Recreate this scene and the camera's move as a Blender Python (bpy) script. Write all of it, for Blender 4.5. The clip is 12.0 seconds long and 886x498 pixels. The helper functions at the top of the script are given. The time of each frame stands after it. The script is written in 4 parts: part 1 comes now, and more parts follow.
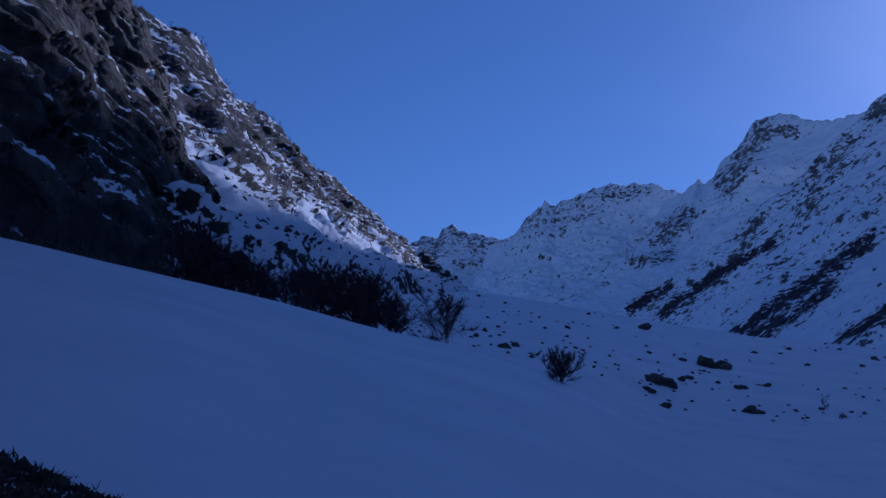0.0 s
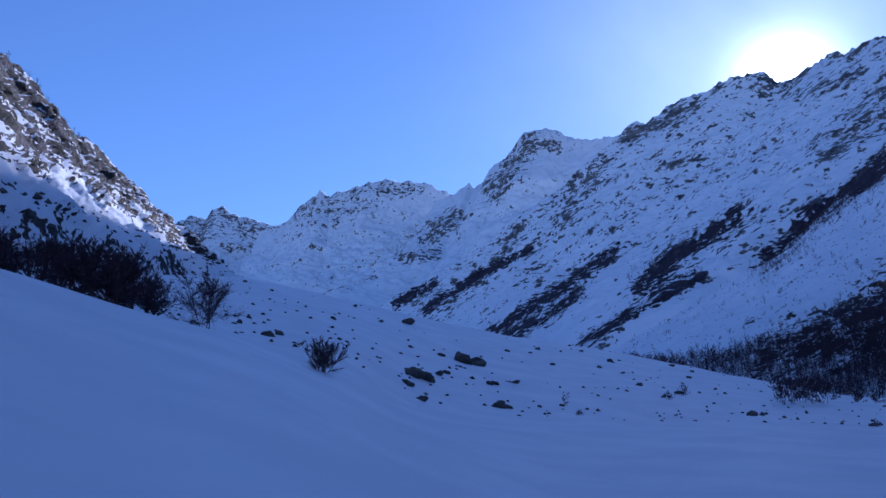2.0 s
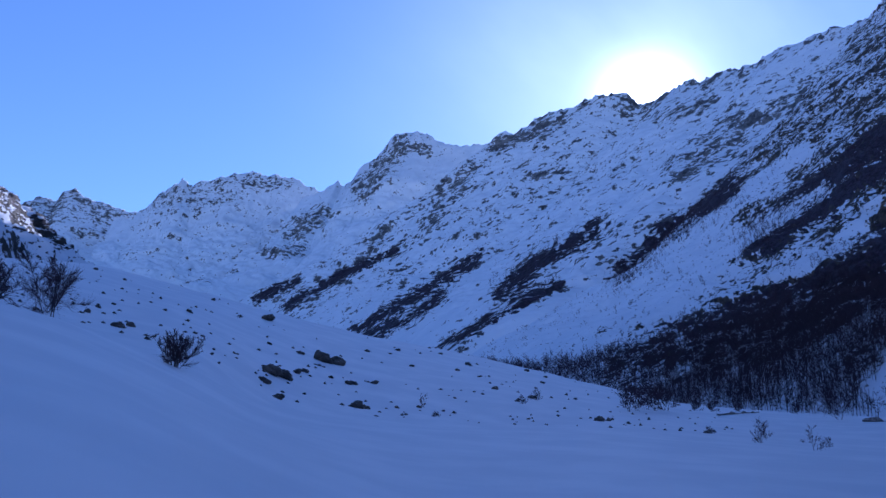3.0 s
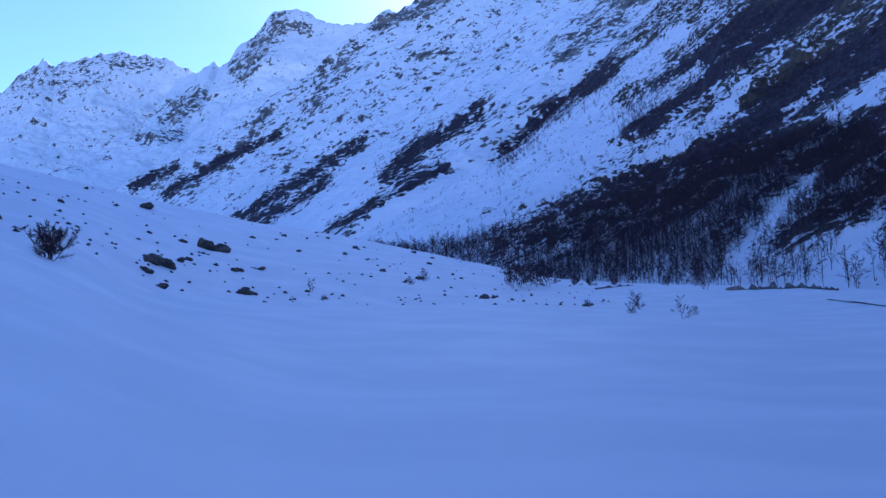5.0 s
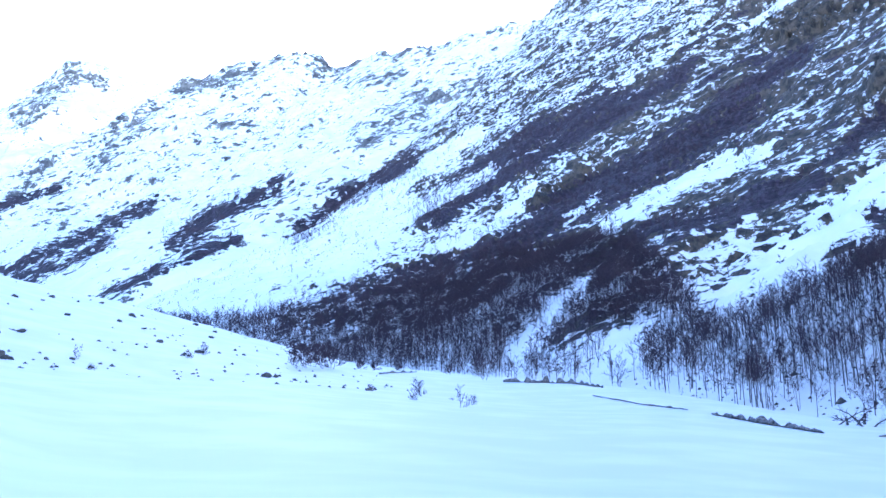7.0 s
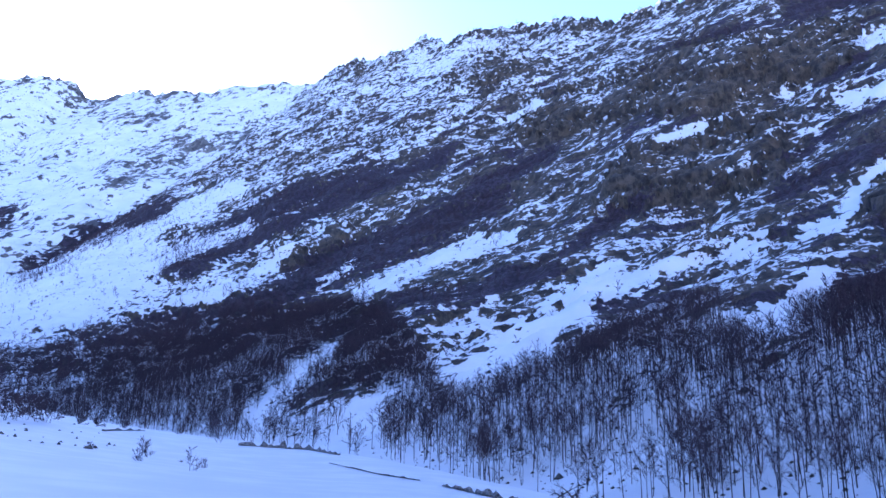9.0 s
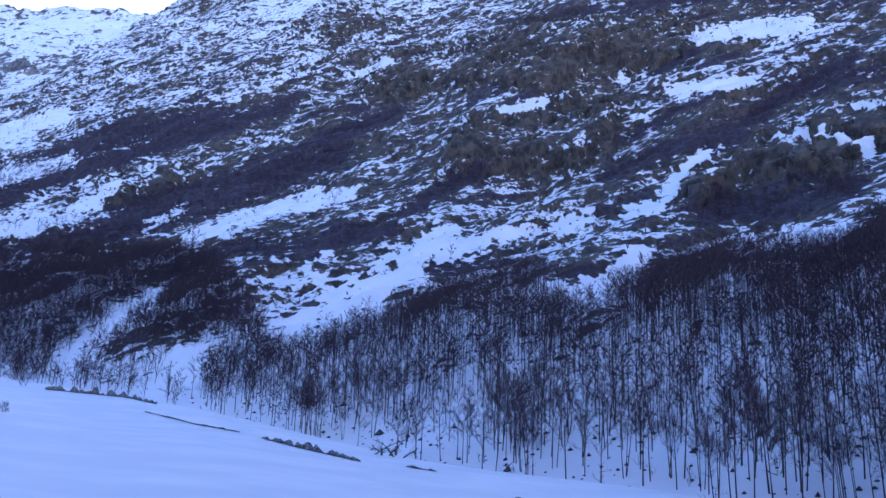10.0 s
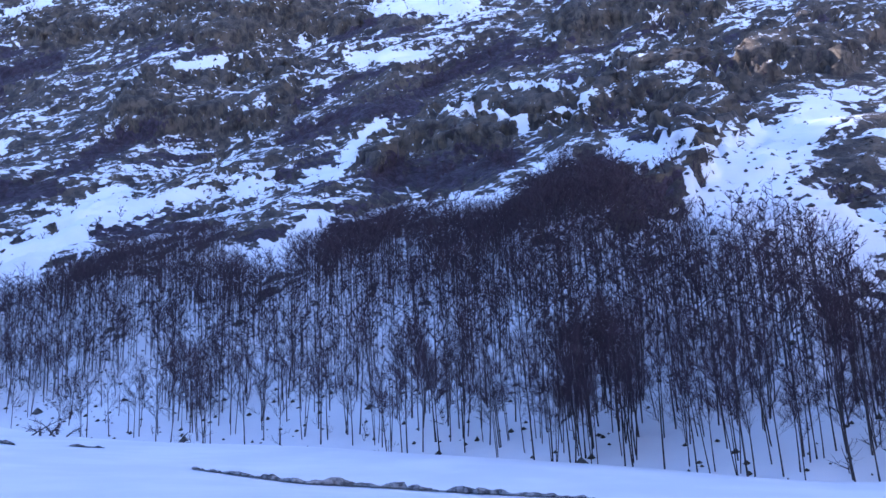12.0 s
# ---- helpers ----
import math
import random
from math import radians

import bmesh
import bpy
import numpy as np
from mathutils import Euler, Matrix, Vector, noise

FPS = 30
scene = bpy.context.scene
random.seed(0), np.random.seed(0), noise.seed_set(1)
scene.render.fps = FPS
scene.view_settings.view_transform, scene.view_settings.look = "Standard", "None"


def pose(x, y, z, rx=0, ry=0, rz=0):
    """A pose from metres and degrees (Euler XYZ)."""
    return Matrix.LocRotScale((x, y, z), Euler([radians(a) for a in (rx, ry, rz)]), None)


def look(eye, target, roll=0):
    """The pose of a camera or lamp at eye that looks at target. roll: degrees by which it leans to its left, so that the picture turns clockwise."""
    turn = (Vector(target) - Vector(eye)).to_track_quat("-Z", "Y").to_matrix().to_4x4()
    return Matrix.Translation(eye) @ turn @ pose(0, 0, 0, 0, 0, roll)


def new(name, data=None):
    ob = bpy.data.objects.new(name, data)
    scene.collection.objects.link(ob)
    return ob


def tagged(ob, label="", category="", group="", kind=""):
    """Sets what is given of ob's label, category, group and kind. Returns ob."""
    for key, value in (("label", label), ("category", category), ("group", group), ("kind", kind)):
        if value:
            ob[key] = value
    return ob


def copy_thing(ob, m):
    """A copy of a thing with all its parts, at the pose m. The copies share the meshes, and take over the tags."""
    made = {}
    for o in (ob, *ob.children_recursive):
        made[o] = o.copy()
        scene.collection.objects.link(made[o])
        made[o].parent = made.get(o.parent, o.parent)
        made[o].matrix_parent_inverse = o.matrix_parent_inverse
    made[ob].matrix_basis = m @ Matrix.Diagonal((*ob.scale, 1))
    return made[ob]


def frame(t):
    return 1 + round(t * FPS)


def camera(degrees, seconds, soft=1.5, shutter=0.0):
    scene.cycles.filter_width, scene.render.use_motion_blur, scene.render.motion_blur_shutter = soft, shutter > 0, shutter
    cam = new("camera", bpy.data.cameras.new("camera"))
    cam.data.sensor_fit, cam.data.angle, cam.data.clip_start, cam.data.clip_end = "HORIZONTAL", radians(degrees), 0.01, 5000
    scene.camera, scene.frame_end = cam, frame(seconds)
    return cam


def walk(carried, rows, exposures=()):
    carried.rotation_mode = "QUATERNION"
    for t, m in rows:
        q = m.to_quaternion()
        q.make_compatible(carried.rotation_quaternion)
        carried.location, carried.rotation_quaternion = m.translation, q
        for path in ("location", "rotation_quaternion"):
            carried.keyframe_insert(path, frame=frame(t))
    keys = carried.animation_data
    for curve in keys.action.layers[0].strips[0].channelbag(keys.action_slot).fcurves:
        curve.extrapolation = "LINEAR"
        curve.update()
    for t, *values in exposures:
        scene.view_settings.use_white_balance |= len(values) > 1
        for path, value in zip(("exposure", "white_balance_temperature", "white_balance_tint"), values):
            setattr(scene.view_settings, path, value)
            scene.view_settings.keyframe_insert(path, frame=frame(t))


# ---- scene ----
# A snowed-in mountain valley with the low sun on its crest, seen by a camera that turns on the spot.
# Bearings are degrees clockwise from +y, elevations degrees above the eye.
EYE = 1.7
cam = camera(54.54, 12.0, soft=1.5)
walk(cam, [
    (0.0, pose(0, 0, EYE, 106.19, -0.20, -2.37)),
    (0.5, pose(0, 0, EYE, 106.18, -0.17, -6.32)),
    (1.0, pose(0, 0, EYE, 105.95, -0.23, -9.46)),
    (1.5, pose(0, 0, EYE, 105.62, -0.36, -13.60)),
    (2.0, pose(0, 0, EYE, 105.61, -0.12, -18.10)),
    (2.5, pose(0, 0, EYE, 105.55, -0.46, -22.42)),
    (3.0, pose(0, 0, EYE, 105.69, -0.58, -27.51)),
    (3.2, pose(0, 0, EYE, 105.75, -0.65, -29.33)),
    (4.8, pose(0, 0, EYE, 97.91, 2.28, -32.18)),
    (5.0, pose(0, 0, EYE, 97.82, 2.07, -34.68)),
    (5.5, pose(0, 0, EYE, 98.53, 1.50, -40.62)),
    (6.0, pose(0, 0, EYE, 98.93, 1.52, -43.96)),
    (6.5, pose(0, 0, EYE, 101.03, 0.72, -47.00)),
    (6.7, pose(0, 0, EYE, 101.97, 0.45, -47.68)),
    (8.3, pose(0, 0, EYE, 105.95, -0.61, -59.28)),
    (8.5, pose(0, 0, EYE, 106.34, -0.59, -61.08)),
    (9.0, pose(0, 0, EYE, 107.38, -1.02, -66.30)),
    (9.5, pose(0, 0, EYE, 106.95, -0.97, -71.26)),
    (10.0, pose(0, 0, EYE, 104.88, -2.22, -77.93)),
    (10.5, pose(0, 0, EYE, 106.71, -1.26, -82.09)),
    (11.0, pose(0, 0, EYE, 108.82, -0.59, -85.41)),
    (11.5, pose(0, 0, EYE, 106.25, 2.06, -90.04)),
    (12.0, pose(0, 0, EYE, 102.43, 2.58, -98.49)),
], exposures=[
    (0.0, -0.87, 4400, 30), (1.0, -0.27, 4550, 28), (2.0, 0.18, 4700, 28), (3.0, 0.38, 4750, 28), (4.8, 0.88, 4800, 26),
    (5.5, 1.83, 4950, 26), (6.0, 2.48, 5400, 20), (6.5, 3.03, 5850, 14), (8.3, 2.73, 5650, 24), (9.0, 2.23, 5500, 28),
    (9.5, 2.13, 5600, 28), (10.0, 2.08, 5700, 28), (10.5, 1.58, 5400, 30), (11.0, 1.98, 5550, 34), (11.5, 2.18, 5650, 30), (12.0, 2.48, 5850, 28)])

# ---- world and sun ----
SUN_AZ, SUN_EL = 40.3, 24.5
sun_dir = Vector((math.sin(radians(SUN_AZ)) * math.cos(radians(SUN_EL)), math.cos(radians(SUN_AZ)) * math.cos(radians(SUN_EL)), math.sin(radians(SUN_EL))))
world = bpy.data.worlds.new("sky")
world.use_nodes = True
scene.world = world
wn, wl = world.node_tree.nodes, world.node_tree.links
background = wn["Background"]
sky = wn.new("ShaderNodeTexSky")
sky.sky_type = "NISHITA"
sky.sun_disc = False
sky.sun_elevation, sky.sun_rotation = radians(SUN_EL), radians(SUN_AZ)
sky.altitude, sky.air_density, sky.dust_density, sky.ozone_density = 1200, 1.2, 0.2, 3.2
# thin veil of high haze round the sun: forward scattering, broken by faint cirrus
where = wn.new("ShaderNodeTexCoord")
dot = wn.new("ShaderNodeVectorMath")
dot.operation = "DOT_PRODUCT"
dot.inputs[1].default_value = (0.6052, 0.6790, 0.4155)     # where the sun's disc touches the crest
wl.new(where.outputs["Generated"], dot.inputs[0])


def sky_math(op, a, b):
    node = wn.new("ShaderNodeMath")
    node.operation = op
    for socket, value in zip(node.inputs, (a, b)):
        if isinstance(value, (int, float)):
            socket.default_value = value
        else:
            wl.new(value, socket)
    return node.outputs[0]


facing = sky_math("MAXIMUM", dot.outputs["Value"], 0.0)
tight = sky_math("ADD", sky_math("MULTIPLY", sky_math("POWER", facing, 1100.0), 22.0), sky_math("MULTIPLY", sky_math("POWER", facing, 170.0), 1.6))
wide = sky_math("MULTIPLY", sky_math("POWER", facing, 34.0), 2.3)
stretch = wn.new("ShaderNodeMapping")
stretch.inputs["Rotation"].default_value = (0.3, 0.5, 0.2)
stretch.inputs["Scale"].default_value = (3.0, 14.0, 9.0)
wl.new(where.outputs["Generated"], stretch.inputs["Vector"])
cirrus = wn.new("ShaderNodeTexNoise")
cirrus.inputs["Scale"].default_value, cirrus.inputs["Detail"].default_value = 0.9, 4.0
wl.new(stretch.outputs[0], cirrus.inputs["Vector"])
veil = sky_math("MULTIPLY", wide, sky_math("ADD", sky_math("MULTIPLY", cirrus.outputs["Fac"], 1.3), 0.25))
glow = sky_math("ADD", tight, veil)
tint = wn.new("ShaderNodeMix")
tint.data_type, tint.blend_type = "RGBA", "MULTIPLY"
tint.inputs["Factor"].default_value = 1.0
tint.inputs["A"].default_value = (1.0, 0.97, 0.9, 1)
wl.new(glow, tint.inputs["B"])
both = wn.new("ShaderNodeMix")
both.data_type, both.blend_type = "RGBA", "ADD"
both.inputs["Factor"].default_value = 1.0
wl.new(sky.outputs[0], both.inputs["A"])
wl.new(tint.outputs["Result"], both.inputs["B"])
wl.new(both.outputs["Result"], background.inputs["Color"])
background.inputs["Strength"].default_value = 0.10

sun_lamp = new("sun", bpy.data.lights.new("sun", "SUN"))
sun_lamp.data.energy, sun_lamp.data.angle, sun_lamp.data.color = 5.0, radians(0.53), (1.0, 0.9, 0.76)
sun_lamp.matrix_world = look(sun_dir * 1000, (0, 0, 0))


# ---- materials ----
class Nodes:
    """A small builder for one node material."""

    def __init__(self, name, roughness=0.8):
        self.mat = bpy.data.materials.new(name)
        self.mat.use_nodes = True
        self.n, self.l = self.mat.node_tree.nodes, self.mat.node_tree.links
        self.bsdf = self.n["Principled BSDF"]
        self.bsdf.inputs["Roughness"].default_value = roughness
        self.geo = self.n.new("ShaderNodeNewGeometry")
        self.pos = self.geo.outputs["Position"]

    def put(self, socket, value):
        if isinstance(value, bpy.types.NodeSocket):
            self.l.new(value, socket)
        else:
            socket.default_value = value

    def math(self, op, a, b=0.0):
        node = self.n.new("ShaderNodeMath")
        node.operation = op
        self.put(node.inputs[0], a)
        self.put(node.inputs[1], b)
        return node.outputs[0]

    def noise(self, size, detail=5.0, rough=0.55, vector=None):
        """Noise about 0.5 with features of that many metres."""
        node = self.n.new("ShaderNodeTexNoise")
        node.inputs["Scale"].default_value = 1.0 / size
        node.inputs["Detail"].default_value, node.inputs["Roughness"].default_value = detail, rough
        self.l.new(vector or self.pos, node.inputs["Vector"])
        return node.outputs["Fac"]

    def scaled(self, x, y, z, turn=0.0):
        node = self.n.new("ShaderNodeMapping")
        node.inputs["Rotation"].default_value = (0, 0, turn)
        node.inputs["Scale"].default_value = (x, y, z)
        self.l.new(self.pos, node.inputs["Vector"])
        return node.outputs[0]

    def bedded(self, dip):
        """Positions squeezed across beds that dip along the valley."""
        node = self.n.new("ShaderNodeVectorMath")
        node.operation = "DOT_PRODUCT"
        self.l.new(self.pos, node.inputs[0])
        node.inputs[1].default_value = (dip * 0.3746, dip * 0.9272, 1.0)
        parts = self.n.new("ShaderNodeSeparateXYZ")
        self.l.new(self.pos, parts.inputs[0])
        join = self.n.new("ShaderNodeCombineXYZ")
        self.l.new(self.math("MULTIPLY", parts.outputs["X"], 0.5), join.inputs["X"])
        self.l.new(self.math("MULTIPLY", parts.outputs["Y"], 0.5), join.inputs["Y"])
        self.l.new(self.math("MULTIPLY", node.outputs["Value"], 1.25), join.inputs["Z"])
        return join.outputs[0]

    def step(self, value, low, high):
        node = self.n.new("ShaderNodeMapRange")
        node.interpolation_type = "SMOOTHSTEP"
        self.put(node.inputs["Value"], value)
        node.inputs["From Min"].default_value, node.inputs["From Max"].default_value = low, high
        return node.outputs["Result"]

    def mix(self, fac, a, b):
        node = self.n.new("ShaderNodeMix")
        node.data_type = "RGBA"
        self.put(node.inputs["Factor"], fac)
        self.put(node.inputs["A"], a)
        self.put(node.inputs["B"], b)
        return node.outputs["Result"]

    def attribute(self, name):
        node = self.n.new("ShaderNodeAttribute")
        node.attribute_name = name
        return node.outputs["Fac"]

    def bump(self, height, strength, distance):
        node = self.n.new("ShaderNodeBump")
        node.inputs["Strength"].default_value, node.inputs["Distance"].default_value = strength, distance
        self.l.new(height, node.inputs["Height"])
        self.l.new(node.outputs[0], self.bsdf.inputs["Normal"])

    def normal_z(self):
        node = self.n.new("ShaderNodeSeparateXYZ")
        self.l.new(self.geo.outputs["Normal"], node.inputs[0])
        return node.outputs["Z"]

    def done(self, color):
        self.put(self.bsdf.inputs["Base Color"], color)
        return self.mat


SNOW, SNOW_OLD = (0.76, 0.79, 0.84, 1), (0.67, 0.71, 0.77, 1)


def snow_material():
    m = Nodes("snow", 0.55)
    patches = m.noise(9.0, 3)
    color = m.mix(m.step(patches, 0.35, 0.7), SNOW_OLD, SNOW)
    relief = m.math("ADD", m.math("MULTIPLY", m.noise(2.6, 4), 0.7), m.math("MULTIPLY", m.noise(0.12, 4), 0.05))
    m.bump(relief, 0.06, 0.05)
    return m.done(color)


def mountain_material(name, rock_a, rock_b, lichen, grain, dip, ledges=1.5):
    """Rock with snow where the slope lets it lie; the attribute 'cover' says how much snow has gathered, 'brush' where shrubs grow."""
    m = Nodes(name, 0.85)
    fine = m.noise(grain, 7, 0.68)
    middle = m.noise(grain * 2.6, 6, 0.62)
    broad = m.noise(grain * 8.0, 5, 0.6)
    streak = m.noise(grain * 1.6, 5, 0.6, m.scaled(1, 1, 0.22))
    ledge = m.noise(grain * 1.3, 6, 0.6, m.bedded(dip))
    rock = m.mix(m.step(middle, 0.36, 0.64), rock_a, rock_b)
    rock = m.mix(m.math("MULTIPLY", m.step(streak, 0.5, 0.68), 0.7), rock, lichen)
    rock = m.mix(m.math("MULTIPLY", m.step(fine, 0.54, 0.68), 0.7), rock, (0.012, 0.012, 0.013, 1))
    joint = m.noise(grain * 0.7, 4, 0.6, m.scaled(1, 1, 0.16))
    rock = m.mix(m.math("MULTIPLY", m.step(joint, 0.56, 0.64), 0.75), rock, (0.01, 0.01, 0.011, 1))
    shrub = m.mix(m.step(fine, 0.42, 0.62), (0.015, 0.010, 0.018, 1), (0.05, 0.034, 0.058, 1))
    wanted = m.math("ADD", m.attribute("brush"), m.math("MULTIPLY", m.math("SUBTRACT", middle, 0.5), 2.0))
    wanted = m.math("ADD", wanted, m.math("MULTIPLY", m.math("SUBTRACT", fine, 0.5), 1.2))
    grown_over = m.step(wanted, 0.42, 0.62)
    rock = m.mix(grown_over, rock, shrub)
    lie = m.math("ADD", m.attribute("cover"), m.math("MULTIPLY", m.math("SUBTRACT", fine, 0.5), 1.5))
    lie = m.math("ADD", lie, m.math("MULTIPLY", m.math("SUBTRACT", middle, 0.5), 1.9))
    lie = m.math("ADD", lie, m.math("MULTIPLY", m.math("SUBTRACT", ledge, 0.5), ledges))
    snow = m.step(lie, 0.47, 0.53)
    color = m.mix(snow, rock, m.mix(m.step(broad, 0.3, 0.7), SNOW_OLD, SNOW))
    bare = m.math("SUBTRACT", 1.0, m.math("MULTIPLY", snow, 0.85))
    m.bump(m.math("ADD", m.math("MULTIPLY", m.math("ADD", fine, m.math("MULTIPLY", ledge, 0.7)), bare), m.math("MULTIPLY", snow, 0.6)), 1.0, grain * 0.6)
    return m.done(color)


def bark_material(name, dark, pale):
    m = Nodes(name, 0.9)
    info = m.n.new("ShaderNodeObjectInfo")
    blotch = m.noise(0.5, 5, 0.6, m.scaled(1, 1, 0.4))
    color = m.mix(m.step(blotch, 0.35, 0.7), dark, pale)
    tone = m.mix(info.outputs["Random"], (0.75, 0.72, 0.72, 1), (1.15, 1.1, 1.05, 1))
    mul = m.n.new("ShaderNodeMix")
    mul.data_type, mul.blend_type = "RGBA", "MULTIPLY"
    mul.inputs["Factor"].default_value = 1.0
    m.l.new(color, mul.inputs["A"])
    m.l.new(tone, mul.inputs["B"])
    m.bump(blotch, 0.5, 0.05)
    return m.done(mul.outputs["Result"])


def boulder_material():
    m = Nodes("boulder_rock", 0.85)
    fine, broad = m.noise(0.35, 6, 0.65), m.noise(2.2, 4)
    rock = m.mix(m.step(broad, 0.35, 0.65), (0.035, 0.036, 0.038, 1), (0.10, 0.097, 0.092, 1))
    rock = m.mix(m.step(fine, 0.5, 0.75), rock, (0.02, 0.02, 0.02, 1))
    lie = m.math("ADD", m.normal_z(), m.math("MULTIPLY", m.math("SUBTRACT", fine, 0.5), 1.0))
    m.bump(fine, 0.8, 0.25)
    return m.done(m.mix(m.step(lie, 0.98, 1.1), rock, SNOW))


def plain_material(name, a, b, size, roughness=0.8):
    m = Nodes(name, roughness)
    fine = m.noise(size, 5)
    m.bump(fine, 0.6, size * 0.5)
    return m.done(m.mix(m.step(fine, 0.35, 0.65), a, b))


SNOW_MAT = snow_material()
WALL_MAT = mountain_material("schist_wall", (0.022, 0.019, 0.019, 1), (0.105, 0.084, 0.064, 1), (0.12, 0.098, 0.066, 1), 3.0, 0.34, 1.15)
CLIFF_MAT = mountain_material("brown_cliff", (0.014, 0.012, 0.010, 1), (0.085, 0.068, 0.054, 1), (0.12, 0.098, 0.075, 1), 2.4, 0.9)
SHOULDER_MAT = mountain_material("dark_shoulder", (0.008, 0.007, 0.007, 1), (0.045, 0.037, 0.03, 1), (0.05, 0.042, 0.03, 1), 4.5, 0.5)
# far rock is paler: the haze of distance is put into its colour
FAR_MAT = mountain_material("hazed_granite_far", (0.075, 0.075, 0.082, 1), (0.25, 0.243, 0.235, 1), (0.19, 0.184, 0.17, 1), 9.0, 0.4, 1.0)
TRUNK_MAT = bark_material("beech_bark", (0.022, 0.019, 0.022, 1), (0.075, 0.066, 0.068, 1))
TWIG_MAT = bark_material("bare_twigs", (0.030, 0.019, 0.031, 1), (0.075, 0.048, 0.068, 1))
ROCK_MAT = boulder_material()
GRASS_MAT = plain_material("dead_grass", (0.012, 0.011, 0.009, 1), (0.05, 0.04, 0.025, 1), 0.2)
BANK_MAT = plain_material("stony_bank", (0.05, 0.052, 0.058, 1), (0.30, 0.31, 0.33, 1), 0.4)
WATER_MAT = plain_material("cold_water", (0.02, 0.03, 0.04, 1), (0.03, 0.045, 0.055, 1), 1.0, 0.12)

# ---- noise ----
_rng = np.random.RandomState(7)
_perm = np.tile(_rng.permutation(256), 3)
_grad = _rng.normal(size=(256, 3))
_grad /= np.linalg.norm(_grad, axis=1)[:, None]
_gx, _gy, _gz = (np.ascontiguousarray(_grad[:, k], dtype=np.float32) for k in range(3))


def perlin(p):
    """Gradient noise of an (n, 3) array, about -0.7 to 0.7."""
    p = np.asarray(p, np.float32)
    cell = np.floor(p).astype(np.int32)
    x, y, z = (p - cell).T
    cx, cy, cz = (cell & 255).T
    wx, wy, wz = (f * f * f * (f * (f * 6 - 15) + 10) for f in (x, y, z))
    out = np.zeros(len(p), np.float32)
    for i in (0, 1):
        hx, ux = _perm[cx + i], wx if i else 1 - wx
        for j in (0, 1):
            hy, uy = _perm[hx + cy + j], ux * (wy if j else 1 - wy)
            for k in (0, 1):
                h = _perm[hy + cz + k]
                out += uy * (wz if k else 1 - wz) * (_gx[h] * (x - i) + _gy[h] * (y - j) + _gz[h] * (z - k))
    return out


def fbm(p, octaves=5, gain=0.5, ridged=False):
    total, amp, norm = np.zeros(len(p)), 1.0, 0.0
    for k in range(octaves):
        n = perlin(p * 2.03 ** k + 17.3 * k)
        total += amp * (1 - 2.6 * np.abs(n) if ridged else n)
        norm += amp
        amp *= gain
    return total / norm


def smooth(x, low, high):
    t = np.clip((x - low) / (high - low), 0, 1)
    return t * t * (3 - 2 * t)


def survey(az, el, r):
    """World points from bearing, elevation above the eye and plan distance."""
    az, el, r = (np.asarray(v, float) for v in (az, el, r))
    return np.stack([r * np.sin(np.radians(az)), r * np.cos(np.radians(az)), EYE + r * np.tan(np.radians(el))], -1)


def bearing(p):
    return np.degrees(np.arctan2(p[..., 0], p[..., 1]))


def elevation(p):
    return np.degrees(np.arctan2(p[..., 2] - EYE, np.hypot(p[..., 0], p[..., 1])))


# ---- mesh helpers ----
def mesh_from(name, verts, faces, material, smooth_shade=True, attributes=()):
    me = bpy.data.meshes.new(name)
    verts, faces = np.asarray(verts, np.float32), np.asarray(faces, np.int32)
    k = faces.shape[1]
    me.vertices.add(len(verts))
    me.vertices.foreach_set("co", verts.ravel())
    me.loops.add(faces.size)
    me.loops.foreach_set("vertex_index", faces.ravel())
    me.polygons.add(len(faces))
    me.polygons.foreach_set("loop_start", np.arange(0, faces.size, k, dtype=np.int32))
    me.polygons.foreach_set("use_smooth", np.full(len(faces), smooth_shade))
    me.materials.append(material)
    for key, values in attributes:
        me.attributes.new(key, "FLOAT", "POINT").data.foreach_set("value", np.asarray(values, np.float32))
    me.update(calc_edges=True)
    me.validate()
    return me


def grid_faces(nu, nv, closed=False):
    i, j = np.meshgrid(np.arange(nu if closed else nu - 1), np.arange(nv - 1), indexing="ij")
    a, b = i * nv + j, (i + 1) % nu * nv + j
    return np.stack([a, b, b + 1, a + 1], -1).reshape(-1, 4)


# ---- ground: one sheet of snow out to the horizon ----
# bearing, then three pairs of plan distance and elevation: near slope, bank or stream, far edge
GROUND = np.array([
    (-110, 20, 12, 45, 14, 60, 15), (-60, 25, 14, 45, 16, 60, 16), (-26, 30, 12.6, 58, 15.3, 75, 14.7), (-15, 30, 11.4, 66, 13.7, 95, 13.1),
    (-9, 30, 9.6, 74, 12.75, 120, 12.4), (-1, 30, 7.4, 84, 10.75, 200, 13.6), (4, 30, 6.2, 90, 10.0, 300, 13.8),
    (7.8, 30, 5, 80, 8.0, 310, 13.0), (10.4, 30, 3.6, 75, 7.2, 310, 12.5), (16, 30, 1.4, 110, 4.8, 310, 11.4)])
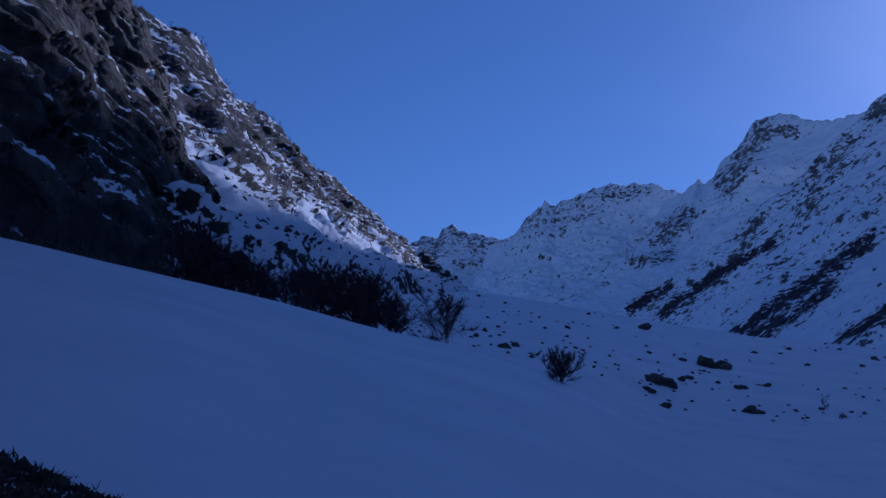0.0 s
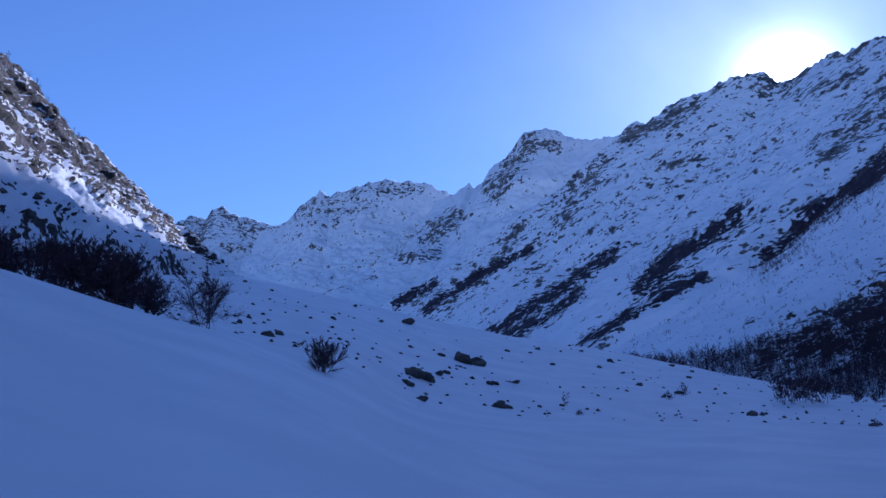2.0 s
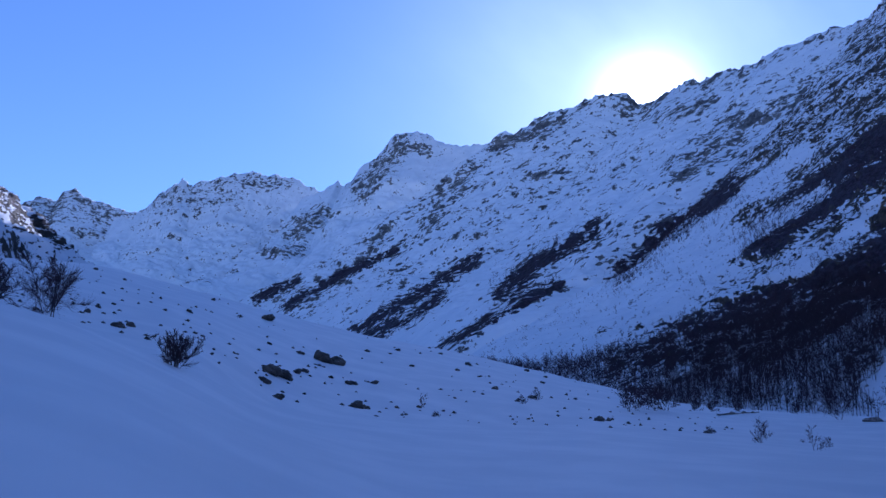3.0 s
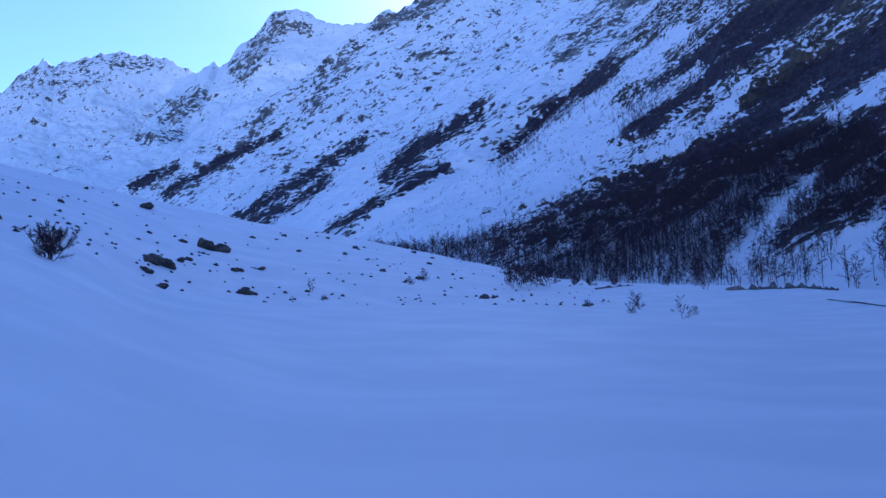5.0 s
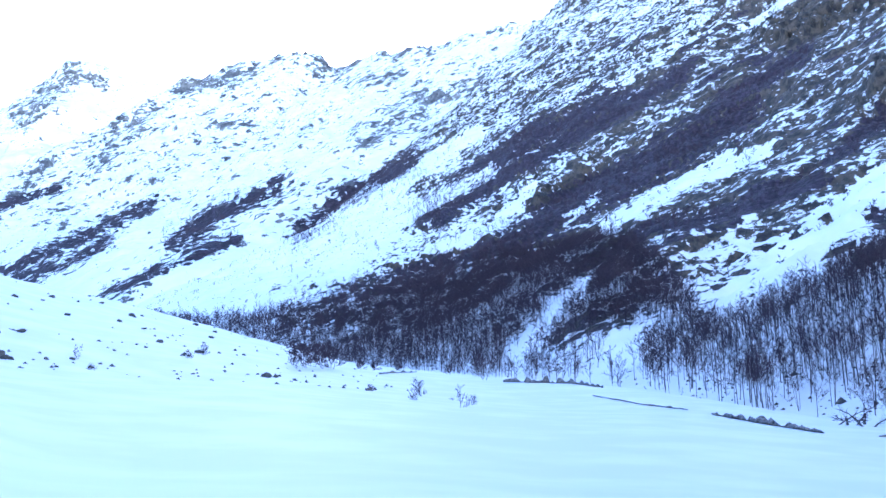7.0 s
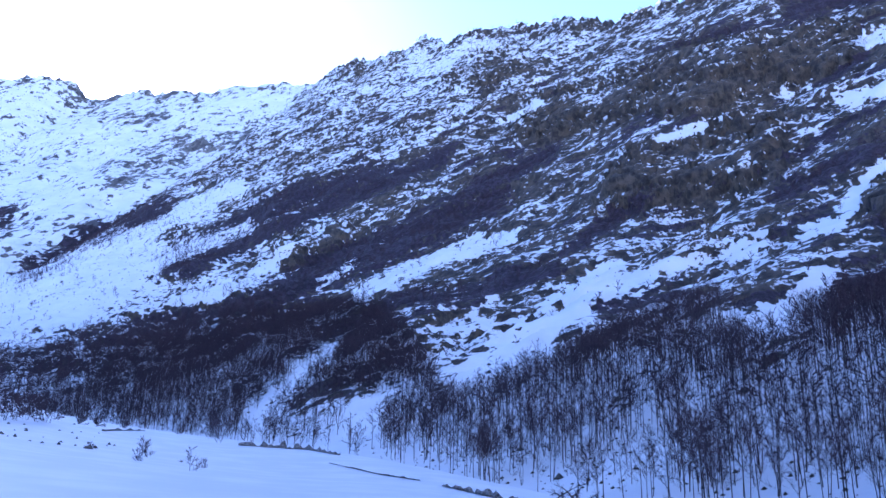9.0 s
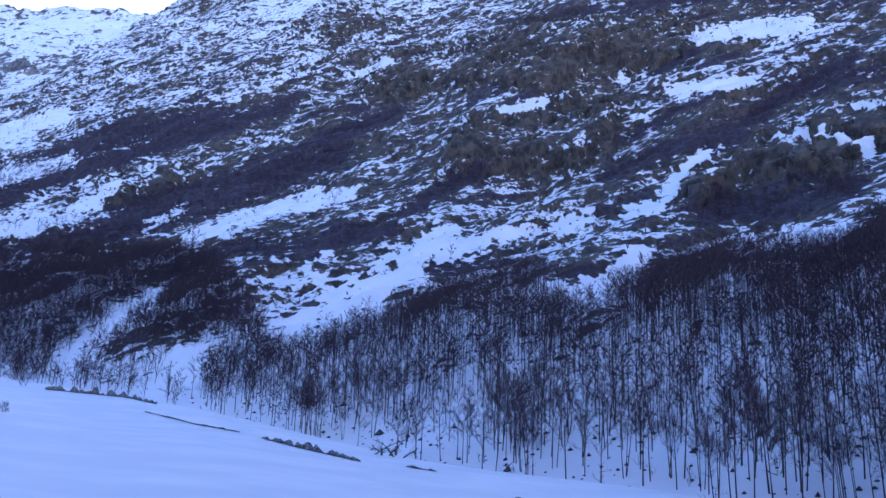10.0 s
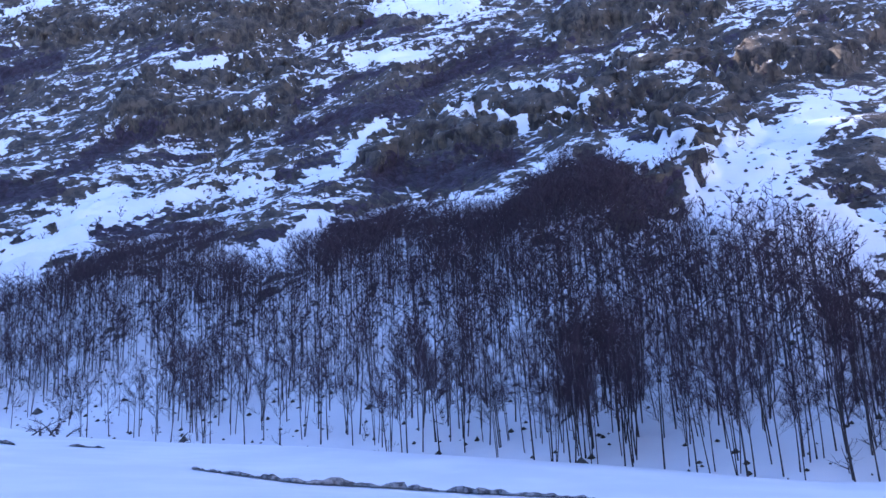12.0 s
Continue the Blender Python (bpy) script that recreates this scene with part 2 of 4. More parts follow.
GROUND = np.vstack([GROUND, [
    (21, 35, 0, 125, 4.6, 310, 10.3), (24.6, 40, -0.5, 130, 4.4, 310, 9.7), (30.5, 40, -1, 135, 4.2, 320, 8.65), (39.3, 40, -1, 140, 3.9, 330, 6.4),
    (43, 40, -1, 140, 3.5, 300, 5.5), (52, 40, -1.6, 150, 2.8, 290, 4.7), (57, 40, -2, 150, 2.5, 255, 4.5), (62.7, 40, -2, 130, 2.2, 205, 3.8),
    (70, 40, -2.6, 105, 1.0, 165, 2.4), (76, 40, -3, 90, 0.2, 140, 1.2), (83, 35, -3.6, 75, -1.0, 118, 0.6), (90, 30, -4.2, 66, -2.4, 105, 0.2)]])
GROUND = np.vstack([GROUND, [
    (95, 30, -4.6, 62, -3.0, 96, -0.4), (103, 28, -5.2, 58, -3.8, 86, -1.2), (110, 28, -5.6, 55, -4.3, 80, -1.9), (117, 28, -6, 52, -4.8, 75, -2.8),
    (123, 28, -6, 50, -5.2, 72, -3.4), (150, 30, -6, 60, -5, 120, -2), (180, 30, -5, 60, -4, 150, -2), (215, 25, 3, 60, 6, 150, 8), (250, 20, 12, 45, 14, 60, 15)]])

G_R = np.concatenate([[0.0], np.geomspace(0.6, 5200, 190)])
G_AZ = np.concatenate([np.arange(-36, 132, 0.7), np.arange(132, 324, 2.0)])


def ground_profile(az):
    az = (az + 110) % 360 - 110
    ra, ea, rb, eb, rc, ec = (np.interp(az, GROUND[:, 0], GROUND[:, k]) for k in range(1, 7))
    height = lambda r, e: EYE + r * math.tan(radians(e))
    knots = [0, 1.2, ra, rb, rc, rc * 1.5, rc * 3, 5300]
    zs = [0, 0.0, height(ra, ea), height(rb, eb), height(rc, ec), height(rc * 1.5, ec - 1.3), height(rc * 3, ec - 3), height(5300, ec - 3)]
    if az < 10:          # hollow behind the crest of the near slope
        knots.insert(4, rb * 1.13)
        zs.insert(4, height(rb * 1.13, eb - 0.9 * smooth(-az, -10, -4)))
    fine = np.concatenate([[0.0], np.geomspace(0.3, 5300, 500)])
    z = np.interp(fine, knots, zs)
    kernel = np.hanning(23)
    z = np.convolve(np.pad(z, 11, mode="edge"), kernel / kernel.sum(), mode="valid")
    return np.interp(G_R, fine, z)


ground_z = np.array([ground_profile(a) for a in G_AZ])
for _ in range(18):
    ground_z = 0.5 * ground_z + 0.25 * (np.roll(ground_z, 1, 0) + np.roll(ground_z, -1, 0))
g_az, g_r = np.meshgrid(np.radians(G_AZ), G_R, indexing="ij")
ground_xy = np.stack([g_r * np.sin(g_az), g_r * np.cos(g_az)], -1)
flat = np.concatenate([ground_xy.reshape(-1, 2), np.zeros((g_r.size, 1))], 1)
swell = (0.022 * fbm(flat / 22.0, 2) + 0.007 * fbm(flat / 3.0, 3)).reshape(g_r.shape) * smooth(g_r, 1, 12)
rough_band = smooth(g_r, 90, 150) * smooth(np.degrees(g_az), -6, 6) * (1 - smooth(np.degrees(g_az), 40, 52))
swell += rough_band * (1.6 * fbm(flat / 22.0, 5)).reshape(g_r.shape)
ground_z = ground_z + swell


def ground_at(x, y):
    az = (math.degrees(math.atan2(x, y)) + 36) % 360 - 36
    r = math.hypot(x, y)
    i = int(np.clip(np.searchsorted(G_AZ, az) - 1, 0, len(G_AZ) - 2))
    fa = (az - G_AZ[i]) / (G_AZ[i + 1] - G_AZ[i])
    a, b = np.interp(r, G_R, ground_z[i]), np.interp(r, G_R, ground_z[i + 1])
    return float(a + (b - a) * min(max(fa, 0), 1))


def spot(az, el, near=8.0, far=340.0):
    """The place on the ground in that bearing that first rises to that elevation."""
    for r in np.geomspace(near, far, 400):
        x, y = r * math.sin(radians(az)), r * math.cos(radians(az))
        z = ground_at(x, y)
        if math.degrees(math.atan2(z - EYE, r)) >= el:
            return Vector((x, y, z))
    return Vector((x, y, z))


ground = new("ground", mesh_from("ground", np.concatenate([ground_xy, ground_z[..., None]], -1).reshape(-1, 3), grid_faces(len(G_AZ), len(G_R), True), SNOW_MAT))
tagged(ground, "smooth blue-shaded snow field rising to a rocky moraine", "snow ground", kind="structure")


# ---- mountains ----
class Mountain:
    """A mountainside between a foot line and a ridge line, both polylines of world points paired one to one, with a back slope behind the ridge."""

    def __init__(self, foot, ridge, nu, nv, profile, dense=None):
        foot, ridge = np.asarray(foot, float), np.asarray(ridge, float)
        k = np.concatenate([[0], np.cumsum(np.linalg.norm(np.diff(ridge, axis=0), axis=1) + np.linalg.norm(np.diff(foot, axis=0), axis=1))])
        k /= k[-1]
        u = np.linspace(0, 1, nu) if dense is None else np.interp(np.linspace(0, 1, nu), *dense)
        self.u, self.v = u, np.linspace(0, 1, nv)
        f = np.stack([np.interp(u, k, foot[:, c]) for c in range(3)], -1)
        r = np.stack([np.interp(u, k, ridge[:, c]) for c in range(3)], -1)
        rise = np.interp(self.v, *profile)
        w = np.hanning(15)
        rise = np.convolve(np.concatenate([2 * rise[0] - rise[7:0:-1], rise, 2 * rise[-1] - rise[-2:-9:-1]]), w / w.sum(), mode="valid")
        self.p = f[:, None] + (r - f)[:, None] * np.concatenate([np.repeat(self.v[:, None], 2, 1), rise[:, None]], 1)[None]
        self.length = np.linalg.norm(r - f, axis=1)
        self.nu, self.nv = nu, nv

    def flat(self):
        return self.p.reshape(-1, 3)

    def normals(self):
        du, dv = np.gradient(self.p, axis=0), np.gradient(self.p, axis=1)
        n = np.cross(du, dv)
        n /= np.linalg.norm(n, axis=2)[..., None] + 1e-9
        return n * np.sign(n[..., 2:3] + 1e-9)

    def push(self, amount):
        """Moves the surface along its normal."""
        self.p = self.p + self.normals() * amount[..., None]

    def find(self, az, el):
        """Grid index of the place on the face with that bearing and elevation."""
        d = ((bearing(self.p) - az) * 0.9) ** 2 + (elevation(self.p) - el) ** 2
        return np.unravel_index(np.argmin(d), d.shape)

    def build(self, name, material, cover, brush, label, back_run=0.6, back_drop=1.3):
        away = self.p[:, -1] - self.p[:, 0]
        away[:, 2] = 0
        steps = np.linspace(0, 1, 9)[1:]
        back = self.p[:, -1][:, None] + away[:, None] * (steps * back_run)[None, :, None]
        drop = (self.p[:, -1, 2] - self.p[:, 0, 2])[:, None] * back_drop * steps[None]
        back[..., 2] -= drop
        root = self.p[:, :1] - np.array([0, 0, 1.0]) * (60 + 0.12 * np.linalg.norm(self.p[:, :1, :2], axis=-1))[..., None]
        verts = np.concatenate([root, self.p, back], 1)
        pad = np.ones((self.nu, 8))
        cover, brush = np.concatenate([0.7 * pad[:, :1], cover, 0.7 * pad], 1), np.concatenate([0 * pad[:, :1], brush, 0 * pad], 1)
        me = mesh_from(name, verts.reshape(-1, 3), grid_faces(self.nu, self.nv + 9), material, True, [("cover", cover.ravel()), ("brush", brush.ravel())])
        return tagged(new(name, me), label, "mountain", kind="structure")


AXIS = 22.0          # bearing of the valley's axis
ALONG = np.array([math.sin(radians(AXIS)), math.cos(radians(AXIS))])
ACROSS = np.array([math.cos(radians(AXIS)), -math.sin(radians(AXIS))])


def terraces(p, step, dip, wobble):
    """Ledges of layered rock: a broken sawtooth over the height, tilted along the valley."""
    s = p[:, :2] @ ALONG
    h = (p[:, 2] + dip * s + wobble * 3.0 * fbm(p / (step * 4), 5)) / step
    h += 0.9 * perlin(np.stack([h * 0.43, s * 0.004, 0 * s], -1))
    saw = h - np.floor(h)
    tooth = np.where(saw < 0.7, saw / 0.7, (1 - saw) / 0.3) - 0.5
    return tooth * (0.35 + 1.3 * smooth(perlin(np.stack([np.floor(h) * 3.7, s / (step * 5), p[:, 0] / (step * 5)], -1)), -0.15, 0.3))


def streaks(p, size, rise=0.12):
    """Noise drawn out along the fall line of the valley's sides."""
    s = p[:, :2] @ ALONG
    q = np.stack([s, rise * p[:, 2], rise * (p[:, :2] @ ACROSS)], -1)
    return fbm(q / size, 4)


def slope_cover(mountain, gain):
    """More snow on the flatter places than on the steep ones, against the mean slope of the face."""
    n = mountain.normals()[..., 2]
    return gain * (n - n.mean())


def shape(mountain, knolls, knoll_size, ledge, ledge_step, dip, fine, keep=0.12):
    """Adds buttresses, ledges and small crags; less of them towards the ridge, which keeps its line."""
    p = mountain.flat()
    hold = (1 - (1 - keep) * smooth(mountain.v, 0.75, 1.0)) * smooth(mountain.v, 0.0, 0.12)
    big = fbm(p / knoll_size, 5, 0.5, True) * knolls + streaks(p, knoll_size * 0.6) * knolls
    mountain.push(big.reshape(mountain.nu, -1) * hold[None])
    p = mountain.flat()
    crag = smooth(fbm(p / (ledge_step * 14), 3), -0.15, 0.15)
    mountain.push((terraces(p, ledge_step, dip, ledge_step * 1.2) * ledge * (0.25 + crag)).reshape(mountain.nu, -1) * hold[None])
    p = mountain.flat()
    mountain.push((fbm(p / (ledge_step * 0.9), 3, 0.6) * fine).reshape(mountain.nu, -1) * (0.4 + 0.6 * hold[None]))


def jagged(mountain, height, size):
    """Teeth along the ridge line."""
    p = mountain.flat()
    teeth = np.maximum(fbm(p / size, 4, 0.6, True), -0.2).reshape(mountain.nu, -1) - 0.25
    mountain.p[..., 2] += height * teeth * smooth(mountain.v, 0.93, 1.0)[None]


def near_lines(mountain, lines):
    """0 to 1: how close each place lies to the centre lines (lists of bearing, elevation pairs; half-width in metres)."""
    p, out = mountain.p, np.zeros((mountain.nu, mountain.nv))
    for half, points in lines:
        q = np.array([mountain.p[mountain.find(a, e)] for a, e in points])
        best = np.full(out.shape, 1e9)
        for a, b in zip(q[:-1], q[1:]):
            ab = b - a
            t = np.clip(((p - a) @ ab) / (ab @ ab), 0, 1)
            best = np.minimum(best, np.linalg.norm(p - a - t[..., None] * ab, axis=-1))
        ragged = 1 + 0.8 * fbm(mountain.flat() / (half * 1.5), 3).reshape(out.shape)
        out = np.maximum(out, 1 - smooth(best / (half * ragged), 0.7, 1.25))
    return out


def along_bearings(mountain, lines, ragged=1.0):
    """0 to 1: how close each place lies to lines of bearing and elevation pairs; half-widths in degrees."""
    el = elevation(mountain.p)
    flat_az = bearing(mountain.p) * np.cos(np.radians(el))
    out = np.zeros(el.shape)
    reach = np.linalg.norm(mountain.p, axis=-1).mean()
    wander = (1.8 * fbm(mountain.flat() / (reach * 0.022), 4) + 2.2 * fbm(mountain.flat() / (reach * 0.006), 2)).reshape(el.shape)
    for half, points in lines:
        q = np.array([(a * math.cos(radians(e)), e) for a, e in points])
        best = np.full(out.shape, 1e9)
        for a, b in zip(q[:-1], q[1:]):
            ab = b - a
            t = np.clip(((flat_az - a[0]) * ab[0] + (el - a[1]) * ab[1]) / (ab @ ab), 0, 1)
            best = np.minimum(best, np.hypot(flat_az - a[0] - t * ab[0], el - a[1] - t * ab[1]))
        out = np.maximum(out, 1 - smooth(best / half + ragged * wander, 0.5, 1.35))
    return out


# right wall of the valley: foot and ridge by distance s along the axis
R_RIDGE = [(56.7, 27.3), (57.3, 28.0), (59.1, 29.0), (60.6, 29.0), (62, 29.9), (63.2, 29.8), (64.5, 30.8), (66.2, 30.4), (68.2, 31.1), (70.9, 31.4), (73, 31.3),
           (75.9, 31.7), (77.6, 31.2), (80.6, 31.7), (85.7, 32.4), (87.5, 32.9), (90.1, 34.0), (92.3, 34.4), (94.4, 33.7), (96.5, 33.0), (98.6, 33.5), (102.7, 33.2), (107.8, 33.0), (114, 33.0), (128, 32), (150, 28)]
R_FOOT = [(28.5, 8.4, 1140), (33, 7.2, 650), (40, 5.3, 470), (47, 4.8, 345), (52.8, 4.4, 290), (57.9, 4.1, 250), (62.7, 3.4, 205), (70, 2.0, 165), (76, 0.8, 140),
          (83, 0.2, 118), (90, -0.2, 105), (95, -0.8, 96), (103, -1.6, 86), (110, -2.3, 80), (117, -3.2, 75), (123, -3.8, 72), (150, -4, 90), (180, -4, 260), (190, -4, 480)]
ridge_az = np.radians(np.array([a for a, e in R_RIDGE]) - AXIS)
ridge_s = 800 / np.tan(ridge_az)
ridge_z = 800 / np.sin(ridge_az) * np.tan(np.radians([e for a, e in R_RIDGE]))
foot_p = survey(*np.array(R_FOOT).T)
foot_s, foot_d = foot_p[:, :2] @ ALONG, foot_p[:, :2] @ ACROSS
s_rows = np.unique(np.concatenate([np.linspace(-600, 1215, 122), ridge_s]))
s_rows = s_rows[s_rows <= 1215]
order, order_f = np.argsort(ridge_s), np.argsort(foot_s)
z_ridge = EYE + np.interp(s_rows, ridge_s[order], ridge_z[order])
d_foot, z_foot = np.interp(s_rows, foot_s[order_f], foot_d[order_f]), np.interp(s_rows, foot_s[order_f], foot_p[order_f, 2])
foot_line = np.concatenate([s_rows[:, None] * ALONG + d_foot[:, None] * ACROSS, z_foot[:, None] - 1.0], 1)
ridge_line = np.concatenate([s_rows[:, None] * ALONG + 800 * ACROSS, z_ridge[:, None]], 1)
right = Mountain(foot_line, ridge_line, 640, 330, ([0, 0.18, 0.4, 0.7, 1], [0, 0.09, 0.25, 0.6, 1]), ([0, 0.15, 0.72, 1], [0, 0.22, 0.62, 1]))
shape(right, 13.0, 110.0, 2.6, 13.0, 0.34, 2.6, 0.5)
jagged(right, 26.0, 26.0)

# open snow, thinly snowed ledges, dark wooded gullies and bare rock faces, as half-width and line
SNOW_UP = [(0.98, [(30.9, 9.4), (35.7, 11.3), (41.1, 14.3), (44.3, 16.5)]), (0.49, [(44.3, 16.5), (47.4, 18.2), (51.4, 20.7)]), (0.60, [(41.0, 11.3), (45.0, 13.8), (47.3, 15.6), (52.5, 18.1)]), (0.75, [(53.7, 5.2), (56.1, 8.0), (58.7, 10.1)]),
           (0.38, [(57.6, 14.8), (59.9, 16.4)]), (0.53, [(60.4, 14.3), (63.8, 16.1), (70.7, 18.2)]), (0.45, [(48.4, 13.0), (51.1, 13.6)]), (0.38, [(53.5, 15.3), (55.4, 16.6)]), (0.75, [(24.6, 10.0), (27.3, 11.6), (30.9, 13.8)])]
SNOW_DOWN = [(1.2, [(68.6, 8.9), (71.2, 10.8), (74.2, 13.3), (77.2, 15.3)]), (0.68, [(77.2, 14.5), (81.8, 16.0), (87.2, 17.1)]), (0.60, [(89.5, 17.3), (92.5, 18.3), (94.8, 20.7)]), (0.98, [(84.6, 10.6), (88.0, 12.5), (90.2, 14.3)]), (0.42, [(57.6, 14.6), (59.6, 16.1)]),
             (0.34, [(48.3, 18.8), (51.6, 20.5)]), (0.38, [(48.7, 16.5), (52.7, 18.2)]), (0.34, [(70.9, 26.1), (72.9, 26.6)]), (0.34, [(81.3, 24.0), (84.1, 24.7)])]
SNOW_DOWN += [(0.53, [(110.9, 18.2), (115.9, 17.2)]), (0.30, [(102.8, 22.9), (109.2, 22.2)]), (0.25, [(99.5, 21.3), (102.6, 21.1), (105.2, 19.9)]), (1.51, [(116.7, 14.5), (118.3, 10.8)]), (0.34, [(107.9, 20.4), (109.8, 21.2)]),
              (0.30, [(93.3, 25.1), (98.2, 25.2)]), (1.6, [(118, 16), (124, 18)]), (1.6, [(119, 14), (125, 10)]), (0.5, [(95, 28.3), (101.8, 28.2)])]
THIN_SNOW = [(0.75, [(60.2, 14.2), (64.4, 16.1), (68.4, 18.3), (73.7, 20.6), (77.7, 22.4)]), (0.60, [(89.7, 26.0), (93.5, 25.0), (98.4, 25.3)]), (0.94, [(51.0, 13.8), (52.9, 14.4)]), (0.60, [(58.3, 6.3), (61.1, 6.5)]), (0.75, [(72.6, 1.7), (76.9, 3.7)]),
             (0.60, [(99.3, 27.6), (104.1, 27.8)]), (0.83, [(105.3, 10.9), (101.2, 14.5), (103.6, 15.4)]), (0.7, [(64, 29.6), (70, 30.3), (76, 30.6)]), (0.8, [(60, 22), (64, 25), (68, 27)])]
GULLIES = [(0.49, [(21.7, 10.2), (24.2, 11.7), (27.6, 13.8), (29.9, 15.2)]), (0.72, [(31.3, 12.9), (34.2, 14.9), (37.7, 16.7)]), (0.30, [(31.6, 12.2), (35.3, 13.4)]), (0.83, [(39.3, 13.7), (42.2, 16.1), (46.7, 18.5)]), (0.30, [(16.8, 11.5), (20.3, 13.7), (24.1, 15.5)]),
           (0.38, [(27.5, 9.3), (29.9, 10.7), (35.3, 13.2)]), (0.53, [(22.3, 10.0), (25.0, 10.8), (27.2, 12.5)]), (0.3, [(14.9, 11.9), (17.5, 13.4)])]
GULLIES += [(1.28, [(39.1, 7.6), (44.8, 9.7), (48.7, 11.4), (52.6, 12.7), (56.4, 14.7), (60.2, 16.5), (65.0, 18.7), (69.3, 20.4)]), (0.98, [(48.1, 15.6), (51.3, 17.6), (55.3, 20.2), (60.7, 22.1)]), (0.91, [(56.0, 7.0), (59.7, 8.6), (62.9, 10.2)]),
            (0.64, [(48.9, 15.1), (52.5, 17.2), (58.3, 20.2), (62.6, 22.1), (65.6, 23.4)]), (0.83, [(49.7, 10.2), (53.1, 12.7), (57.1, 15.8), (61.2, 17.7), (64.1, 18.8)])]
GULLIES += [(0.60, [(68.1, 21.4), (71.2, 22.6), (73.5, 23.7)]), (0.64, [(74.7, 17.4), (77.8, 19.1), (80.1, 20.3)]), (0.68, [(88.8, 19.9), (92.3, 21.2), (96.7, 22.0), (100.8, 24.3), (104.3, 25.5)]), (0.53, [(59.0, 12.0), (63.5, 14.0), (68.7, 14.4), (73.6, 16.2)]),
            (0.75, [(91.1, 30.7), (96.2, 31.1), (103.6, 30.1)]), (0.38, [(82.7, 29.6), (87.7, 30.4)]), (0.91, [(95.2, 17.2), (99.9, 17.2), (103.8, 18.0)]), (0.98, [(105.8, 15.9), (108.9, 16.7), (111.3, 16.0)]), (0.60, [(111.7, 14.5), (114.8, 14.4)])]
FACES = [(1.21, [(73.2, 26.2), (78.6, 27.0)]), (0.98, [(82.2, 28.5), (87.2, 28.6)]), (0.75, [(82.3, 26.4), (85.9, 26.6)]), (1.58, [(79.5, 21.6), (83.5, 22.4), (87.1, 22.4)]), (0.75, [(91.8, 28.8), (93.9, 27.7)]), (0.91, [(94.9, 18.7), (98.7, 20.7), (103.2, 19.7)]),
         (0.91, [(103.1, 21.8), (107.9, 20.8)]), (1.51, [(111.0, 21.7), (114.7, 22.5), (116.9, 21.0), (117.4, 18.2)]), (0.68, [(113.5, 14.9), (115.9, 15.5)]), (0.98, [(67.7, 29.0), (70.3, 29.4)]), (1.51, [(110.3, 27.2), (113.8, 27.9), (119.0, 27.0)]),
         (0.98, [(73.9, 26.3), (78.0, 26.8)]), (1.13, [(90.3, 28.1), (93.2, 28.0)]), (0.83, [(55.7, 16.6), (58.7, 17.9)]), (1.0, [(121, 23), (127, 22)])]
chute = along_bearings(right, SNOW_UP + SNOW_DOWN, 0.65)
thin = along_bearings(right, THIN_SNOW)
strip = along_bearings(right, GULLIES)
dome = along_bearings(right, FACES)
# rock faces stand proud of the slope, blocky, with their own cracks
blocks = fbm(right.flat() / 15.0, 4, 0.5, True).reshape(dome.shape)
right.push(dome * (4.0 + 3.5 * blocks))
p = right.flat()
az_r, el_r = bearing(right.p), elevation(right.p)
s_r = (p[:, :2] @ ALONG).reshape(right.nu, -1)
patch = fbm(p / 60.0, 4).reshape(right.nu, -1)
# thickets lie in drifts along the tilt of the beds
h_bed = p[:, 2] + 0.34 * (p[:, :2] @ ALONG)
drift = fbm(np.stack([p[:, :2] @ ALONG / 55.0, h_bed / 17.0, p[:, :2] @ ACROSS / 70.0], -1), 5, 0.6).reshape(right.nu, -1)
up_valley = smooth(s_r, 350, 900) * (1 - 0.6 * smooth(right.v, 0.36, 0.6))[None]
right_cover = 0.375 + slope_cover(right, 0.6) + 0.6 * patch + 0.7 * fbm(p / 22.0, 3).reshape(right.nu, -1) + 0.42 * up_valley + 0.25 * (1 - smooth(el_r, 8, 16)) + 0.5 * (1 - smooth(el_r, 2, 8)) + 0.08 * smooth(right.v, 0.6, 0.9)[None]
right_cover += 0.68 * np.maximum(chute - 0.4 * strip, 0) + 0.16 * thin - 0.13 * dome
brush = smooth(drift + 0.25 * patch, 0.02, 0.2) * (1 - chute) * (1 - 0.5 * thin) * (1 - 0.75 * up_valley) * (1 - smooth(right.v, 0.88, 1))[None] * (1 - dome) * 0.9
WOOD_TOP = np.array([(28, 8.6), (33.6, 8.4), (41, 9.6), (47, 11.6), (52, 13.2), (57, 13.6), (61.5, 14), (64, 12), (66.2, 8), (67.2, 7), (72.1, 9.3), (76.5, 11.3), (83.7, 13.6), (85.4, 13.2), (86, 10.3), (88.2, 10.4), (92, 13.4), (96, 14.6),
                     (103.6, 14), (107.8, 17.4), (111.5, 16), (114.8, 12.4), (118, 10.4), (121.7, 11.3), (124, 9.2), (126, 4.6), (135, 4)])
top = np.interp(az_r, WOOD_TOP[:, 0], WOOD_TOP[:, 1]) - 0.6
inside = smooth(top - el_r, -0.4, 0.5) * np.clip(1 - 1.15 * chute, 0, 1)
brush = np.maximum(brush, strip * (1 - 0.7 * dome))
right_cover += 0.3 * inside
brush *= 1 - 0.5 * inside
brush = np.maximum(brush, (0.22 + 0.43 * smooth(s_r, 120, 240)) * inside)
right_cover -= 0.08 * inside * smooth(s_r, 150, 260)
right_cover -= 0.36 * brush + 0.36 * strip * (1 - chute)
